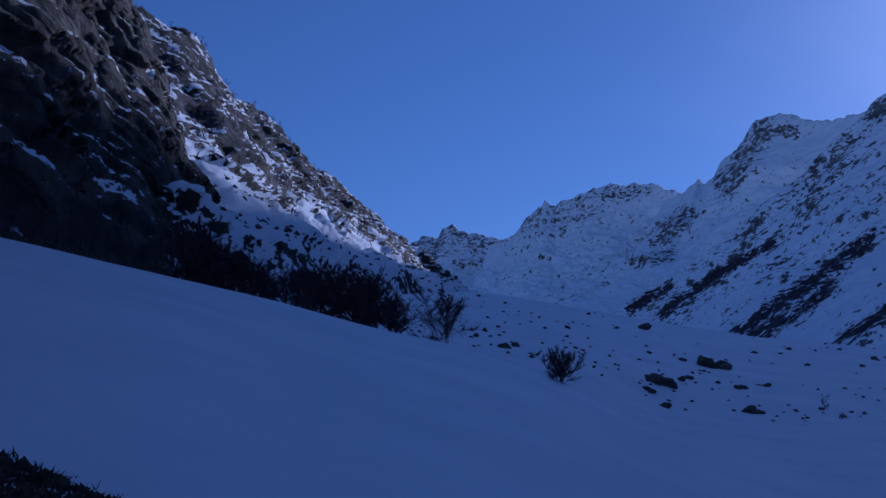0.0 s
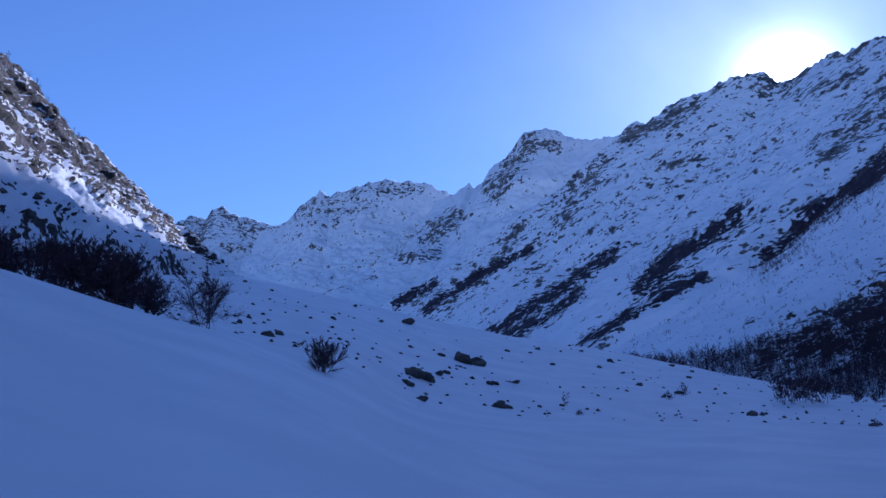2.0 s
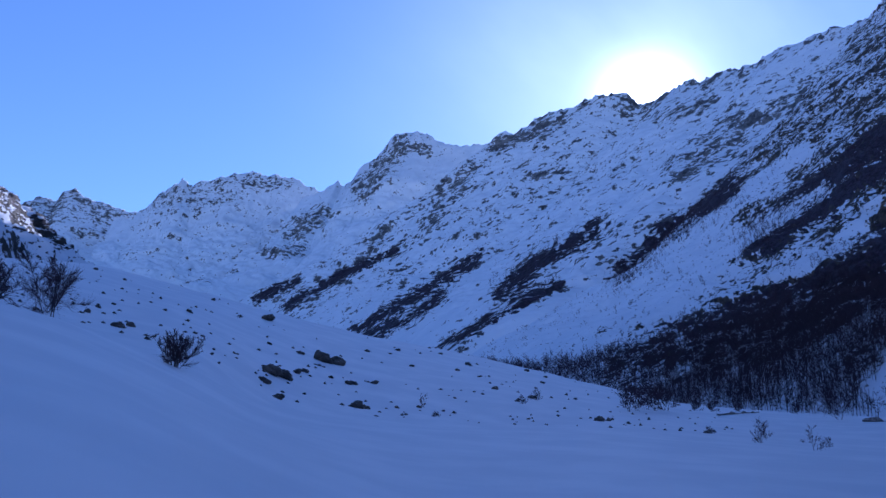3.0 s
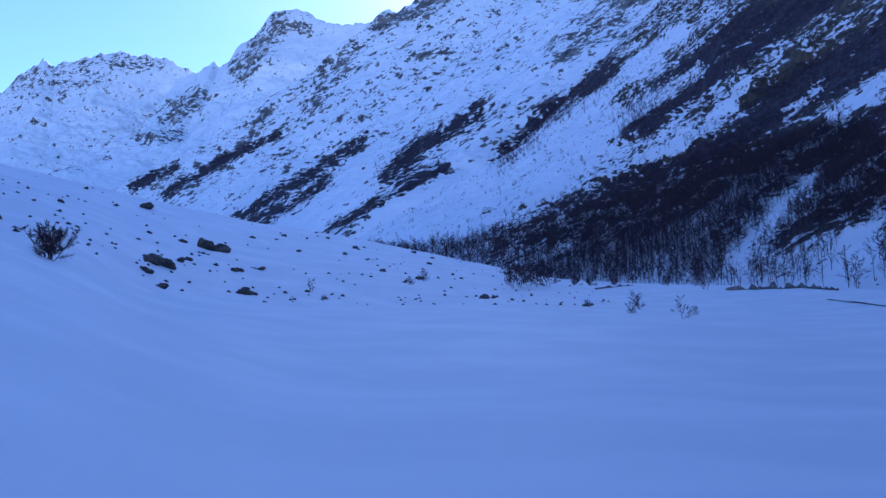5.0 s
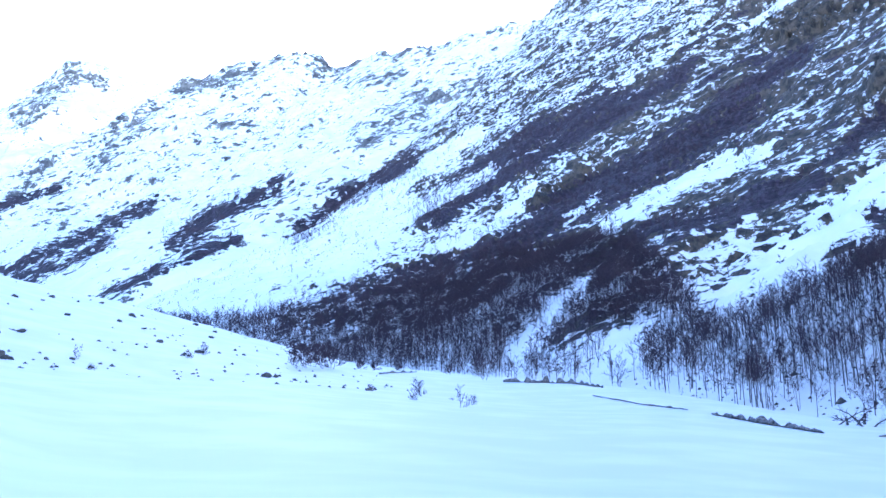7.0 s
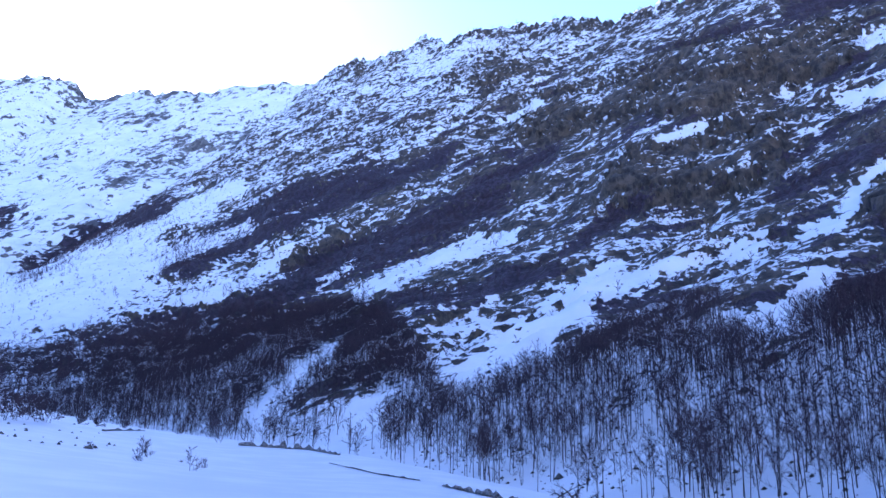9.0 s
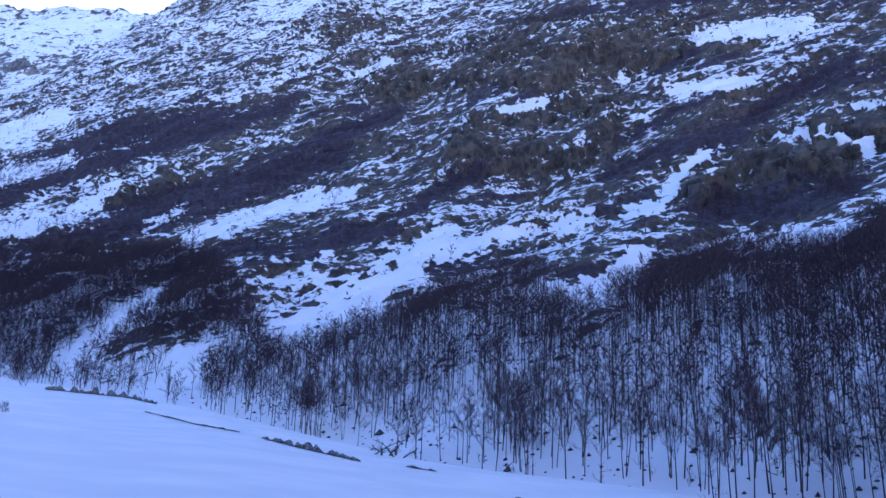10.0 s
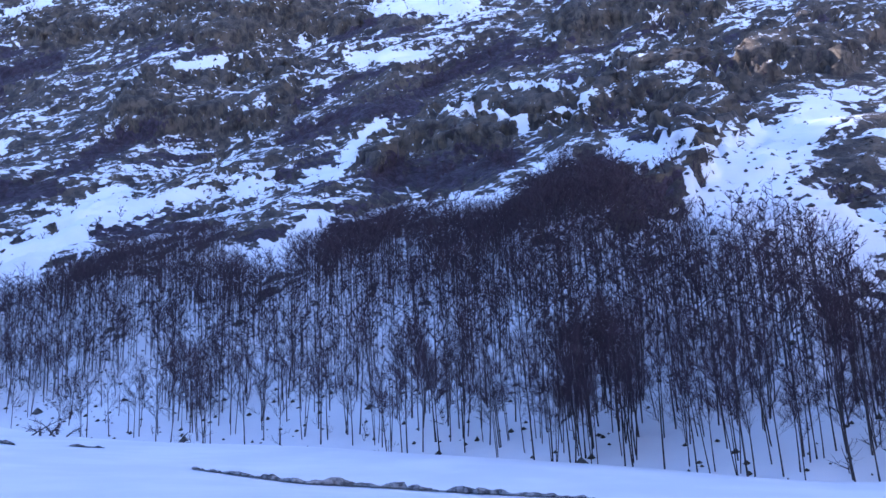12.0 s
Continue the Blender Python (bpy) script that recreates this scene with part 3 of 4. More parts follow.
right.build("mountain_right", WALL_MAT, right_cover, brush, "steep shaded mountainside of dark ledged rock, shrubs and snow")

# farther right ridge, on whose crest the sun stands
B_RIDGE = survey(*np.array([(31.0, 22.6, 2480), (31.7, 23.3, 2460), (32.4, 22.9, 2440), (34.0, 24.1, 2390), (35.3, 24.4, 2375), (37.3, 24.9, 2360), (38.9, 25.2, 2345), (40.6, 25.1, 2330), (41.5, 24.4, 2315), (42.6, 24.7, 2280),
                            (44.5, 25.5, 2200), (47, 25.8, 2100), (49.2, 26.1, 2020), (51.3, 26.9, 1950), (54, 27.2, 1880), (56.7, 27.3, 1800), (62, 24.0, 1750)]).T)
B_FOOT = survey(*np.array([(13, 11.2, 2500), (14, 11, 2400), (15.5, 10.8, 2300), (17, 10.5, 2150), (18.2, 10.2, 2050), (19.4, 10, 1950), (20.4, 9.8, 1850), (21.4, 9.6, 1750), (22, 9.4, 1680), (22.6, 9.2, 1620),
                           (23.4, 9.0, 1540), (24.3, 8.8, 1450), (25.2, 8.6, 1370), (26.1, 8.4, 1290), (27, 8.2, 1210), (28.6, 7.4, 1190), (36, 5.0, 1300)]).T)
ridge_b = Mountain(B_FOOT, B_RIDGE, 420, 260, ([0, 0.3, 0.7, 1], [0, 0.22, 0.64, 1]))
shape(ridge_b, 22.0, 200.0, 3.0, 40.0, 0.3, 9.0, 0.35)
jagged(ridge_b, 26.0, 55.0)
p = ridge_b.flat()
crags = along_bearings(ridge_b, [(0.75, [(26.4, 17.3), (27.5, 18.8), (28.6, 20.2)]), (0.5, [(20, 13.6), (22, 15.2), (23.2, 17)]), (0.35, [(16, 12), (19, 13.4)]), (0.45, [(31, 22.4), (34, 23.4), (36, 24)]), (0.3, [(33, 20.4), (36, 20.8)]), (0.5, [(42.5, 23.8), (46, 24.4)]), (0.9, [(44, 20.5), (48, 22.6), (52, 24)])])
b_brush = along_bearings(ridge_b, GULLIES)
speck = 0.45 * fbm(p / 160.0, 4).reshape(ridge_b.nu, -1) + 0.35 * fbm(p / 45.0, 3).reshape(ridge_b.nu, -1)
b_cover = 0.73 + slope_cover(ridge_b, 0.5) + speck - 0.30 * crags - 0.14 * smooth(ridge_b.v, 0.9, 1)[None] + 0.3 * along_bearings(ridge_b, SNOW_UP)
ridge_b.build("mountain_sunward", FAR_MAT, b_cover - 0.55 * b_brush, b_brush, "high snowy ridge with rocky crest under the low sun")

# peaks that close the valley
C_RIDGE = survey(*np.array([(17.5, 18.6, 3700), (19, 19.2, 3650), (19.6, 19.6, 3600), (19.9, 19.9, 3600), (20.2, 19.5, 3600), (20.9, 19.9, 3580), (21.4, 20.8, 3560), (22.7, 21.6, 3540), (23.6, 22.9, 3520), (24.2, 23.2, 3500), (25.8, 23.3, 3480),
                            (27.1, 22.6, 3450), (28.8, 22.4, 3400), (30.5, 22.6, 3380), (34, 22, 3300)]).T)
c_az = np.linspace(9, 25, len(C_RIDGE))
peak_c = Mountain(survey(c_az, np.full(len(c_az), 11.2), np.full(len(c_az), 2500)), C_RIDGE, 280, 170, ([0, 0.4, 0.75, 1], [0, 0.26, 0.6, 1]))
shape(peak_c, 60.0, 380.0, 6.0, 70.0, 0.25, 20.0, 0.06)
jagged(peak_c, 22.0, 45.0)
p = peak_c.flat()
c_crag = along_bearings(peak_c, [(0.8, [(21.6, 19.8), (22.8, 20.8), (24.2, 22.3)]), (0.35, [(24.4, 22.6), (26.2, 22.2)]), (0.8, [(17, 16.4), (18.6, 17.6)]), (0.5, [(15.4, 15.2), (17.6, 15.4)]), (0.4, [(9, 12.6), (13, 13.8)])])
c_cover = 0.98 + slope_cover(peak_c, 0.6) + 0.25 * fbm(p / 150.0, 4).reshape(peak_c.nu, -1) - 0.52 * c_crag
peak_c.build("mountain_peak", FAR_MAT, c_cover, np.zeros_like(c_cover), "snow-covered summit with bare rock faces")

D_RIDGE = survey(*np.array([(5.5, 16.2, 4200), (6.8, 16.6, 4150), (7.3, 16.9, 4120), (8.1, 17.9, 4100), (8.9, 18.5, 4080), (9.5, 19.1, 4060), (10.2, 18.7, 4050), (10.8, 19.1, 4040), (12.8, 19.7, 4020), (14, 20, 4000), (15.2, 19.8, 4000), (16.3, 20, 3980),
                            (17.2, 19.6, 3960), (18.5, 19.1, 3940), (21, 18.5, 3900)]).T)
d_az = np.linspace(2, 19, len(D_RIDGE))
peak_d = Mountain(survey(d_az, np.full(len(d_az), 12.0), np.full(len(d_az), 3000)), D_RIDGE, 240, 140, ([0, 0.45, 0.75, 1], [0, 0.24, 0.52, 1]))
shape(peak_d, 70.0, 330.0, 6.0, 70.0, 0.2, 26.0, 0.06)
jagged(peak_d, 34.0, 60.0)
p = peak_d.flat()
d_crag = along_bearings(peak_d, [(0.9, [(8.4, 17.6), (10.4, 18.2), (13, 18.4)]), (0.5, [(12.5, 19.4), (16.4, 19.6)])])
d_cover = 0.96 + slope_cover(peak_d, 0.7) + 0.25 * fbm(p / 150.0, 4).reshape(peak_d.nu, -1) - 0.27 * d_crag
peak_d.build("mountain_massif", FAR_MAT, d_cover, np.zeros_like(d_cover), "broad snowy massif with grey rock walls")

E_RIDGE = survey(*np.array([(-6, 16, 4500), (-1, 16, 4500), (0.4, 16.5, 4500), (0.8, 16.9, 4500), (2, 16.8, 4500), (2.35, 17.5, 4490), (2.9, 17.7, 4480), (3.5, 17.3, 4470), (4.9, 17, 4460), (6.1, 16.7, 4450), (7.1, 16.7, 4450), (10, 16.3, 4450)]).T)
e_az = np.linspace(-8, 9, len(E_RIDGE))
peak_e = Mountain(survey(e_az, np.full(len(e_az), 11.5), np.full(len(e_az), 3200)), E_RIDGE, 200, 110, ([0, 0.5, 0.8, 1], [0, 0.3, 0.6, 1]))
shape(peak_e, 50.0, 300.0, 6.0, 70.0, 0.2, 18.0, 0.06)
jagged(peak_e, 26.0, 60.0)
p = peak_e.flat()
e_cover = 0.92 + slope_cover(peak_e, 0.9) + 0.2 * fbm(p / 150.0, 4).reshape(peak_e.nu, -1) - 0.22 * smooth(peak_e.v, 0.8, 0.9)[None]
peak_e.build("mountain_far", FAR_MAT, e_cover, np.zeros_like(e_cover), "distant snowy peak with a small rock summit")

# left side of the valley: sunlit shoulder and the near dark cliff
L_RIDGE = survey(*np.array([(-70, 34, 330), (-34, 32, 350), (-24, 30, 365), (-21, 29.3, 375), (-19, 29, 385), (-17, 28.8, 395), (-15.4, 27.8, 408), (-14.6, 27, 418), (-13.2, 25.1, 440), (-10.4, 23.9, 475), (-8.3, 22.1, 500), (-6.3, 20.7, 530), (-4.2, 19, 565),
                            (-2.6, 17.5, 595), (-1, 16.1, 620), (0, 15.5, 640), (2, 13.7, 700), (4, 12.1, 780), (8, 8.5, 900)]).T)
L_FOOT = survey(*np.array([(-60, 12, 105), (-24, 12, 106), (-14, 12, 118), (-12, 12, 125), (-10, 12, 135), (-8, 12.1, 150), (-6, 12.2, 175), (-4.5, 12.3, 205), (-2.8, 12.5, 260), (-0.5, 12.7, 340), (1.2, 12.7, 410), (2.6, 12.6, 470), (3.6, 12.4, 530),
                           (4.2, 12.2, 575), (4.8, 12, 610), (5.2, 11.8, 640), (6.4, 11, 710), (8.4, 9.6, 800), (11, 7.6, 920)]).T)
left = Mountain(L_FOOT, L_RIDGE, 320, 190, ([0, 0.35, 0.6, 1], [0, 0.23, 0.5, 1]), ([0, 0.3, 0.9, 1], [0, 0.22, 0.92, 1]))
shape(left, 12.0, 60.0, 3.0, 14.0, 0.5, 5.0, 0.5)
jagged(left, 5.0, 18.0)
left.push((2.4 * fbm(left.flat() / 7.0, 3, 0.55, True) - 1.0).reshape(left.nu, -1) * (smooth(left.v, 0.25, 0.45) * (1 - 0.5 * smooth(left.v, 0.85, 1)))[None])
p = left.flat()
tongue = along_bearings(left, [(0.9, [(-18, 20.4), (-15.4, 21.0), (-13.4, 19.8), (-8.5, 17.4)]), (0.75, [(-7, 18.2), (-4.6, 16.6), (-1.4, 14.9)])])
upper = smooth(left.v, 0.30, 0.42)[None]
l_cover = 0.80 + slope_cover(left, 0.9) + 0.35 * fbm(p / 35.0, 4).reshape(left.nu, -1) - 0.33 * upper + 1.3 * tongue
l_brush = smooth(fbm(p / 40.0, 4).reshape(left.nu, -1), 0.0, 0.2) * upper * (1 - tongue)
left.build("mountain_left", SHOULDER_MAT, l_cover, l_brush, "sunlit rocky mountain shoulder with snow tongues and shrubs")

N_RIDGE = survey(*np.array([(-120, 42, 230), (-60, 48, 225), (-35, 44, 220), (-26, 36, 215), (-22.5, 31.8, 212), (-21.1, 30.1, 212), (-20, 28.8, 212), (-19.3, 27.4, 210), (-18.8, 25.7, 208), (-16.8, 21.9, 204), (-15.8, 20, 200), (-15.3, 17.5, 190), (-14.2, 13, 175)]).T)
N_FOOT = survey(*np.array([(-120, 14, 72), (-60, 13.5, 78), (-35, 12.5, 86), (-27, 12.3, 92), (-23.5, 12.2, 98), (-22, 12.2, 100), (-20.5, 12.2, 102), (-19.5, 12.2, 104), (-18.5, 12, 108), (-17, 12, 114), (-16, 12, 118), (-15, 11.8, 122), (-13.8, 11.6, 128)]).T)
cliff = Mountain(N_FOOT, N_RIDGE, 320, 180, ([0, 0.3, 0.7, 1], [0, 0.26, 0.68, 1]), ([0, 0.4, 1], [0, 0.75, 1]))
shape(cliff, 8.0, 40.0, 4.0, 11.0, 0.9, 1.4, 0.4)
q = cliff.flat()
s_q = q[:, :2] @ ALONG
slab = np.stack([q[:, 2] + 0.9 * s_q, 0.2 * (s_q - 0.9 * q[:, 2]), 0.3 * (q[:, :2] @ ACROSS)], -1)
cliff.push((2.2 * fbm(slab / 6.0, 4, 0.6, True) - 0.9).reshape(cliff.nu, -1) * smooth(cliff.v, 0.05, 0.2)[None])
p = cliff.flat()
n_cover = 0.14 + slope_cover(cliff, 0.9) + 0.25 * fbm(p / 18.0, 4).reshape(cliff.nu, -1)
n_brush = smooth(fbm(p / 25.0, 3).reshape(cliff.nu, -1), 0.0, 0.2) * (1 - smooth(cliff.v, 0.2, 0.45))[None]
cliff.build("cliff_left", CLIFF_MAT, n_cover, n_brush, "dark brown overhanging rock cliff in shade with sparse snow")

# slopes that close the valley behind
K_RIDGE = survey(*np.array([(150, 26, 1300), (175, 20, 1800), (200, 18, 2200), (225, 22, 1500), (245, 30, 800)]).T)
K_FOOT = survey(*np.array([(165, -4, 420), (180, -4, 600), (200, -3, 700), (225, 4, 300), (245, 10, 90)]).T)
closing = Mountain(K_FOOT, K_RIDGE, 120, 60, ([0, 0.5, 1], [0, 0.4, 1]))
shape(closing, 25.0, 200.0, 6.0, 40.0, 0.2, 5.0, 0.5)
k_cover = 0.6 + slope_cover(closing, 0.8)
closing.build("mountain_behind", WALL_MAT, k_cover, np.zeros_like(k_cover), "snowy mountainside that closes the valley behind")


# ---- bare trees ----
def tube(verts, tris, points, radii, sides):
    """Appends a tapered tube along points."""
    base = len(verts)
    for p, r in zip(points, radii):
        for k in range(sides):
            a = 2 * math.pi * k / sides
            verts.append((p[0] + r * math.cos(a), p[1] + r * math.sin(a), p[2]))
    for i in range(len(points) - 1):
        for k in range(sides):
            a, b = base + i * sides + k, base + i * sides + (k + 1) % sides
            tris += [(a, b, b + sides), (a, b + sides, a + sides)]


def twig(verts, tris, p, d, length, width, rng):
    """Appends one thin three-sided twig that ends in a point."""
    d = d / np.linalg.norm(d)
    side = np.cross(d, rng.normal(size=3))
    side /= np.linalg.norm(side) + 1e-9
    base = len(verts)
    verts += [tuple(p - side * width), tuple(p + side * width), tuple(p + d * length)]
    tris.append((base, base + 1, base + 2))


def bare_tree(seed, height, stems=1, limbs=12, twigs=14, sides=5, spread=0.28, twig_width=0.02, first=0.3, rise=(0.6, 1.25), splay=0.16, girth=1.0):
    """Trunk and crown of a leafless tree: lists of vertices and triangles for each."""
    rng = np.random.RandomState(seed)
    tv, tt, cv, ct = [], [], [], []
    for stem in range(stems):
        lean = rng.normal(size=2) * (0.018 if stems == 1 else splay)
        start = rng.normal(size=2) * (0.0 if stems == 1 else 0.25)
        h = height * rng.uniform(0.85, 1.0)
        bend = rng.normal(size=2) * 0.009 * h
        ts = np.linspace(0, 1, 6 if sides > 3 else 3)
        line = np.stack([start[0] + lean[0] * h * ts + bend[0] * np.sin(3 * ts), start[1] + lean[1] * h * ts + bend[1] * np.sin(4 * ts), -0.5 + (h + 0.5) * ts], -1)
        thick = girth * (0.0095 if stems == 1 else 0.0075) * height
        tube(tv, tt, line, thick * (1 - 0.9 * ts) + 0.012, sides)
        for k in range(limbs):
            t = first + (0.97 - first) * (k + rng.uniform()) / limbs
            at = np.array([np.interp(t, ts, line[:, c]) for c in range(3)])
            turn, up = rng.uniform(0, 2 * math.pi), rng.uniform(*rise)
            way = np.array([math.cos(turn) * math.cos(up), math.sin(turn) * math.cos(up), math.sin(up)])
            size = height * spread * (1.25 - t) * rng.uniform(0.7, 1.2) + 0.25
            mid = at + way * size * 0.55
            end = at + way * size + np.array([0, 0, 0.12 * size])
            if sides > 3:
                tube(cv, ct, [at, mid, end], [thick * 0.32 * (1.1 - t) + 0.012, thick * 0.18 * (1.1 - t) + 0.01, 0.008], 3)
            else:
                twig(cv, ct, at, way, size, twig_width * 1.6, rng)
            for q in range(twigs):
                f = rng.uniform(0.2, 1.0)
                twig(cv, ct, at + (end - at) * f, way * 0.6 + rng.normal(size=3) * 0.55 + np.array([0, 0, 0.35]), size * rng.uniform(0.22, 0.55), twig_width * rng.uniform(0.6, 1.2), rng)
    return (np.array(tv), np.array(tt)), (np.array(cv), np.array(ct))


def part(name, data, material, parent, label=""):
    me = mesh_from(name, data[0], data[1], material, False)
    ob = new(name, me)
    ob.parent = parent
    return tagged(ob, label)


def tree_thing(name, label, category, made, group=""):
    root = tagged(new(name), label, category, group)
    part("trunk", made[0], TRUNK_MAT, root)
    part("crown", made[1], TWIG_MAT, root, "fine bare twigs")
    return root


def scatter(mountain, density, seed):
    """Random places on a mountainside by a density in trees per square metre: points and their grid cells."""
    rng = np.random.RandomState(seed)
    q = mountain.p
    area = np.linalg.norm(np.cross(q[1:, :-1] - q[:-1, :-1], q[:-1, 1:] - q[:-1, :-1]), axis=-1)
    want = (area * density[:-1, :-1]).ravel()
    cells = np.flatnonzero(rng.uniform(size=want.size) < want)
    i, j = np.unravel_index(cells, area.shape)
    a, b = rng.uniform(size=(2, len(cells), 1))
    return (q[i, j] * (1 - a) + q[i + 1, j] * a) * (1 - b) + (q[i, j + 1] * (1 - a) + q[i + 1, j + 1] * a) * b


def wood(name, label, points, prototypes, sizes, seed):
    """Many trees joined into one mesh of trunks and one of crowns."""
    rng = np.random.RandomState(seed)
    root = tagged(new(name), label, "woodland", kind="stuff")
    which = rng.randint(len(prototypes), size=len(points))
    turn, grow = rng.uniform(0, 2 * math.pi, len(points)), rng.uniform(*sizes, size=len(points))
    for index, (piece, material) in enumerate((("trunks", TRUNK_MAT), ("crowns", TWIG_MAT))):
        vs, ts, base = [], [], 0
        for k, proto in enumerate(prototypes):
            v, t = proto[index]
            m = which == k
            c, s_, g = np.cos(turn[m])[:, None], np.sin(turn[m])[:, None], grow[m][:, None]
            x = (c * v[None, :, 0] - s_ * v[None, :, 1]) * g + points[m, 0:1]
            y = (s_ * v[None, :, 0] + c * v[None, :, 1]) * g + points[m, 1:2]
            z = v[None, :, 2] * g + points[m, 2:3]
            vs.append(np.stack([x, y, z], -1).reshape(-1, 3))
            ts.append((t[None] + (base + np.arange(m.sum()) * len(v))[:, None, None]).reshape(-1, 3))
            base += m.sum() * len(v)
        ob = new(piece, mesh_from(piece, np.concatenate(vs), np.concatenate(ts), material, False))
        ob.parent = root
        tagged(ob, kind="stuff")
    return root


# woods on the right wall
clump = smooth(fbm(right.flat() / 16.0, 3).reshape(right.nu, -1), -0.22, 0.12)
near_wood = (1 - smooth(s_r, 150, 190))
gap = 1 - near_lines(right, [(9, [(61, 5.5), (62.5, 7)]), (10, [(76, 2.2), (79, 3.4)])]) * 0.9
sparse = 1 - 0.7 * smooth(az_r, 54.8, 55.6) * (1 - smooth(az_r, 62, 63)) * (1 - smooth(el_r, 6.5, 8.5))
dense = sparse * inside * (0.5 + 0.5 * clump) * gap * (0.7 + 0.6 * smooth(el_r, 3, 9)) * (1 + 0.9 * smooth(az_r, 98, 110))
spots_near = scatter(right, dense * 0.145 * near_wood, 3)
spots_mid = scatter(right, dense * 0.165 * (1 - near_wood) * (1 - smooth(s_r, 420, 520)), 4)
spots_far = scatter(right, dense * 0.07 * smooth(s_r, 420, 520), 5)
scrub = brush * (1 - inside) * smooth(brush, 0.3, 0.8)
spots_scrub = scatter(right, scrub * 0.0085 + 0.0008 * (1 - inside) * (1 - chute) + 0.0012 * chute * (1 - inside), 6)
sb, db = spots_near[:, :2] @ ALONG, spots_near[:, :2] @ ACROSS
front = np.flatnonzero((sb > -22) & (sb < 125) & (db < 150))
front = front[np.argsort(db[front] - np.interp(sb[front], foot_s[order_f], foot_d[order_f]))][:300]
rest = np.setdiff1d(np.arange(len(spots_near)), front)
full = [bare_tree(100 + k, 11.0, 1 + (k % 3 == 0) + (k == 3), 14, 32, 4, 0.34, 0.017, 0.40, (0.3, 1.15), 0.05, 0.75) for k in range(8)]
under_trees = [bare_tree(450 + k, 1.6, 1, 6, 4, 3, 0.7, 0.024, 0.05, (0.1, 1.2)) for k in range(5)]
originals = [tree_thing("tree", "tall bare beech tree with grey trunk on snowy slope", "tree", m, "trees at the edge of the wood") for m in full]
rng = np.random.RandomState(11)
for n, k in enumerate(front):
    x, y, z = spots_near[k]
    m = pose(x, y, z - 0.1, rng.normal() * 1.5, rng.normal() * 1.5, rng.uniform(0, 360)) @ Matrix.Scale(rng.uniform(0.75, 1.15), 4)
    if n < len(originals):
        originals[n].matrix_world = m
    else:
        made = copy_thing(originals[n % len(originals)], m)
        made.matrix_basis = m
mid_trees = [bare_tree(200 + k, 10.5, 1, 9, 8, 3, 0.38, 0.05, 0.42, (0.2, 1.1), girth=0.8) for k in range(8)]
edge_trees = [bare_tree(250 + k, 8.5, 1, 7, 7, 3, 0.44, 0.068, 0.18, (0.2, 1.15)) for k in range(6)]
far_trees = [bare_tree(300 + k, 8.0, 1, 7, 6, 3, 0.45, 0.12, 0.12, (0.2, 1.15)) for k in range(6)]
low_trees = [bare_tree(400 + k, 4.5, 1, 6, 5, 3, 0.55, 0.11, 0.1, (0.2, 1.2)) for k in range(6)]
wood("beech_wood", "dense wood of bare purple-brown beeches on snow", spots_near[rest], mid_trees, (0.75, 1.15), 21)
wood("undergrowth", "low bare saplings and brambles on the wood floor", scatter(right, inside * gap * 0.016 * near_wood, 17), under_trees, (0.5, 1.5), 29)
wood("valley_wood", "bare winter wood along the foot of the mountain", spots_mid, edge_trees, (0.7, 1.15), 22)
wood("distant_wood", "distant dark bare woodland on the lower slope", spots_far, far_trees, (0.8, 1.3), 23)
wood("mountain_scrub", "scattered leafless scrub on ledges and gullies", spots_scrub, low_trees, (0.6, 1.4), 24)

strip_spots = scatter(right, strip * (1 - 0.8 * dome) * (1 - inside) * 0.03, 15)
wood("gully_scrub", "dark strips of bare trees down the gullies", strip_spots, far_trees, (0.45, 0.85), 28)
b_shrubs = scatter(ridge_b, b_brush * smooth(b_brush, 0.3, 0.8) * 0.010, 7)
wood("ridge_scrub", "dark bare scrub in strips down the far slope", b_shrubs, far_trees, (0.7, 1.3), 25)
l_spots = scatter(left, (0.001 * upper + 0.008 * l_brush * upper + 0.02 * smooth(left.v, 0.95, 1)[None]) * smooth(bearing(left.p), -30, -20), 8)
wood("shoulder_scrub", "bare scrub and small trees on the rocky shoulder", l_spots, low_trees, (0.5, 1.1), 26)
crest_spots = scatter(right, 0.006 * smooth(right.v, 0.93, 1)[None] * smooth(-s_r, -1100, -1000), 9)
wood("crest_trees", "small bare trees along the mountain crest", crest_spots, low_trees, (0.8, 1.6), 27)


# ---- shrubs and single trees on the valley floor ----
def grown(name, label, category, place, height, stems, spread, seed, group="", limbs=8, twigs=16, width=0.03, splay=0.28):
    made = bare_tree(seed, height, stems, limbs, twigs, 4, spread, width, 0.12, (0.05, 1.25), splay)
    root = tree_thing(name, label, category, made, group)
    root.matrix_world = pose(place[0], place[1], place[2] - 0.05)
    return root


def at_range(az, r):
    x, y = r * math.sin(radians(az)), r * math.cos(radians(az))
    return Vector((x, y, ground_at(x, y)))


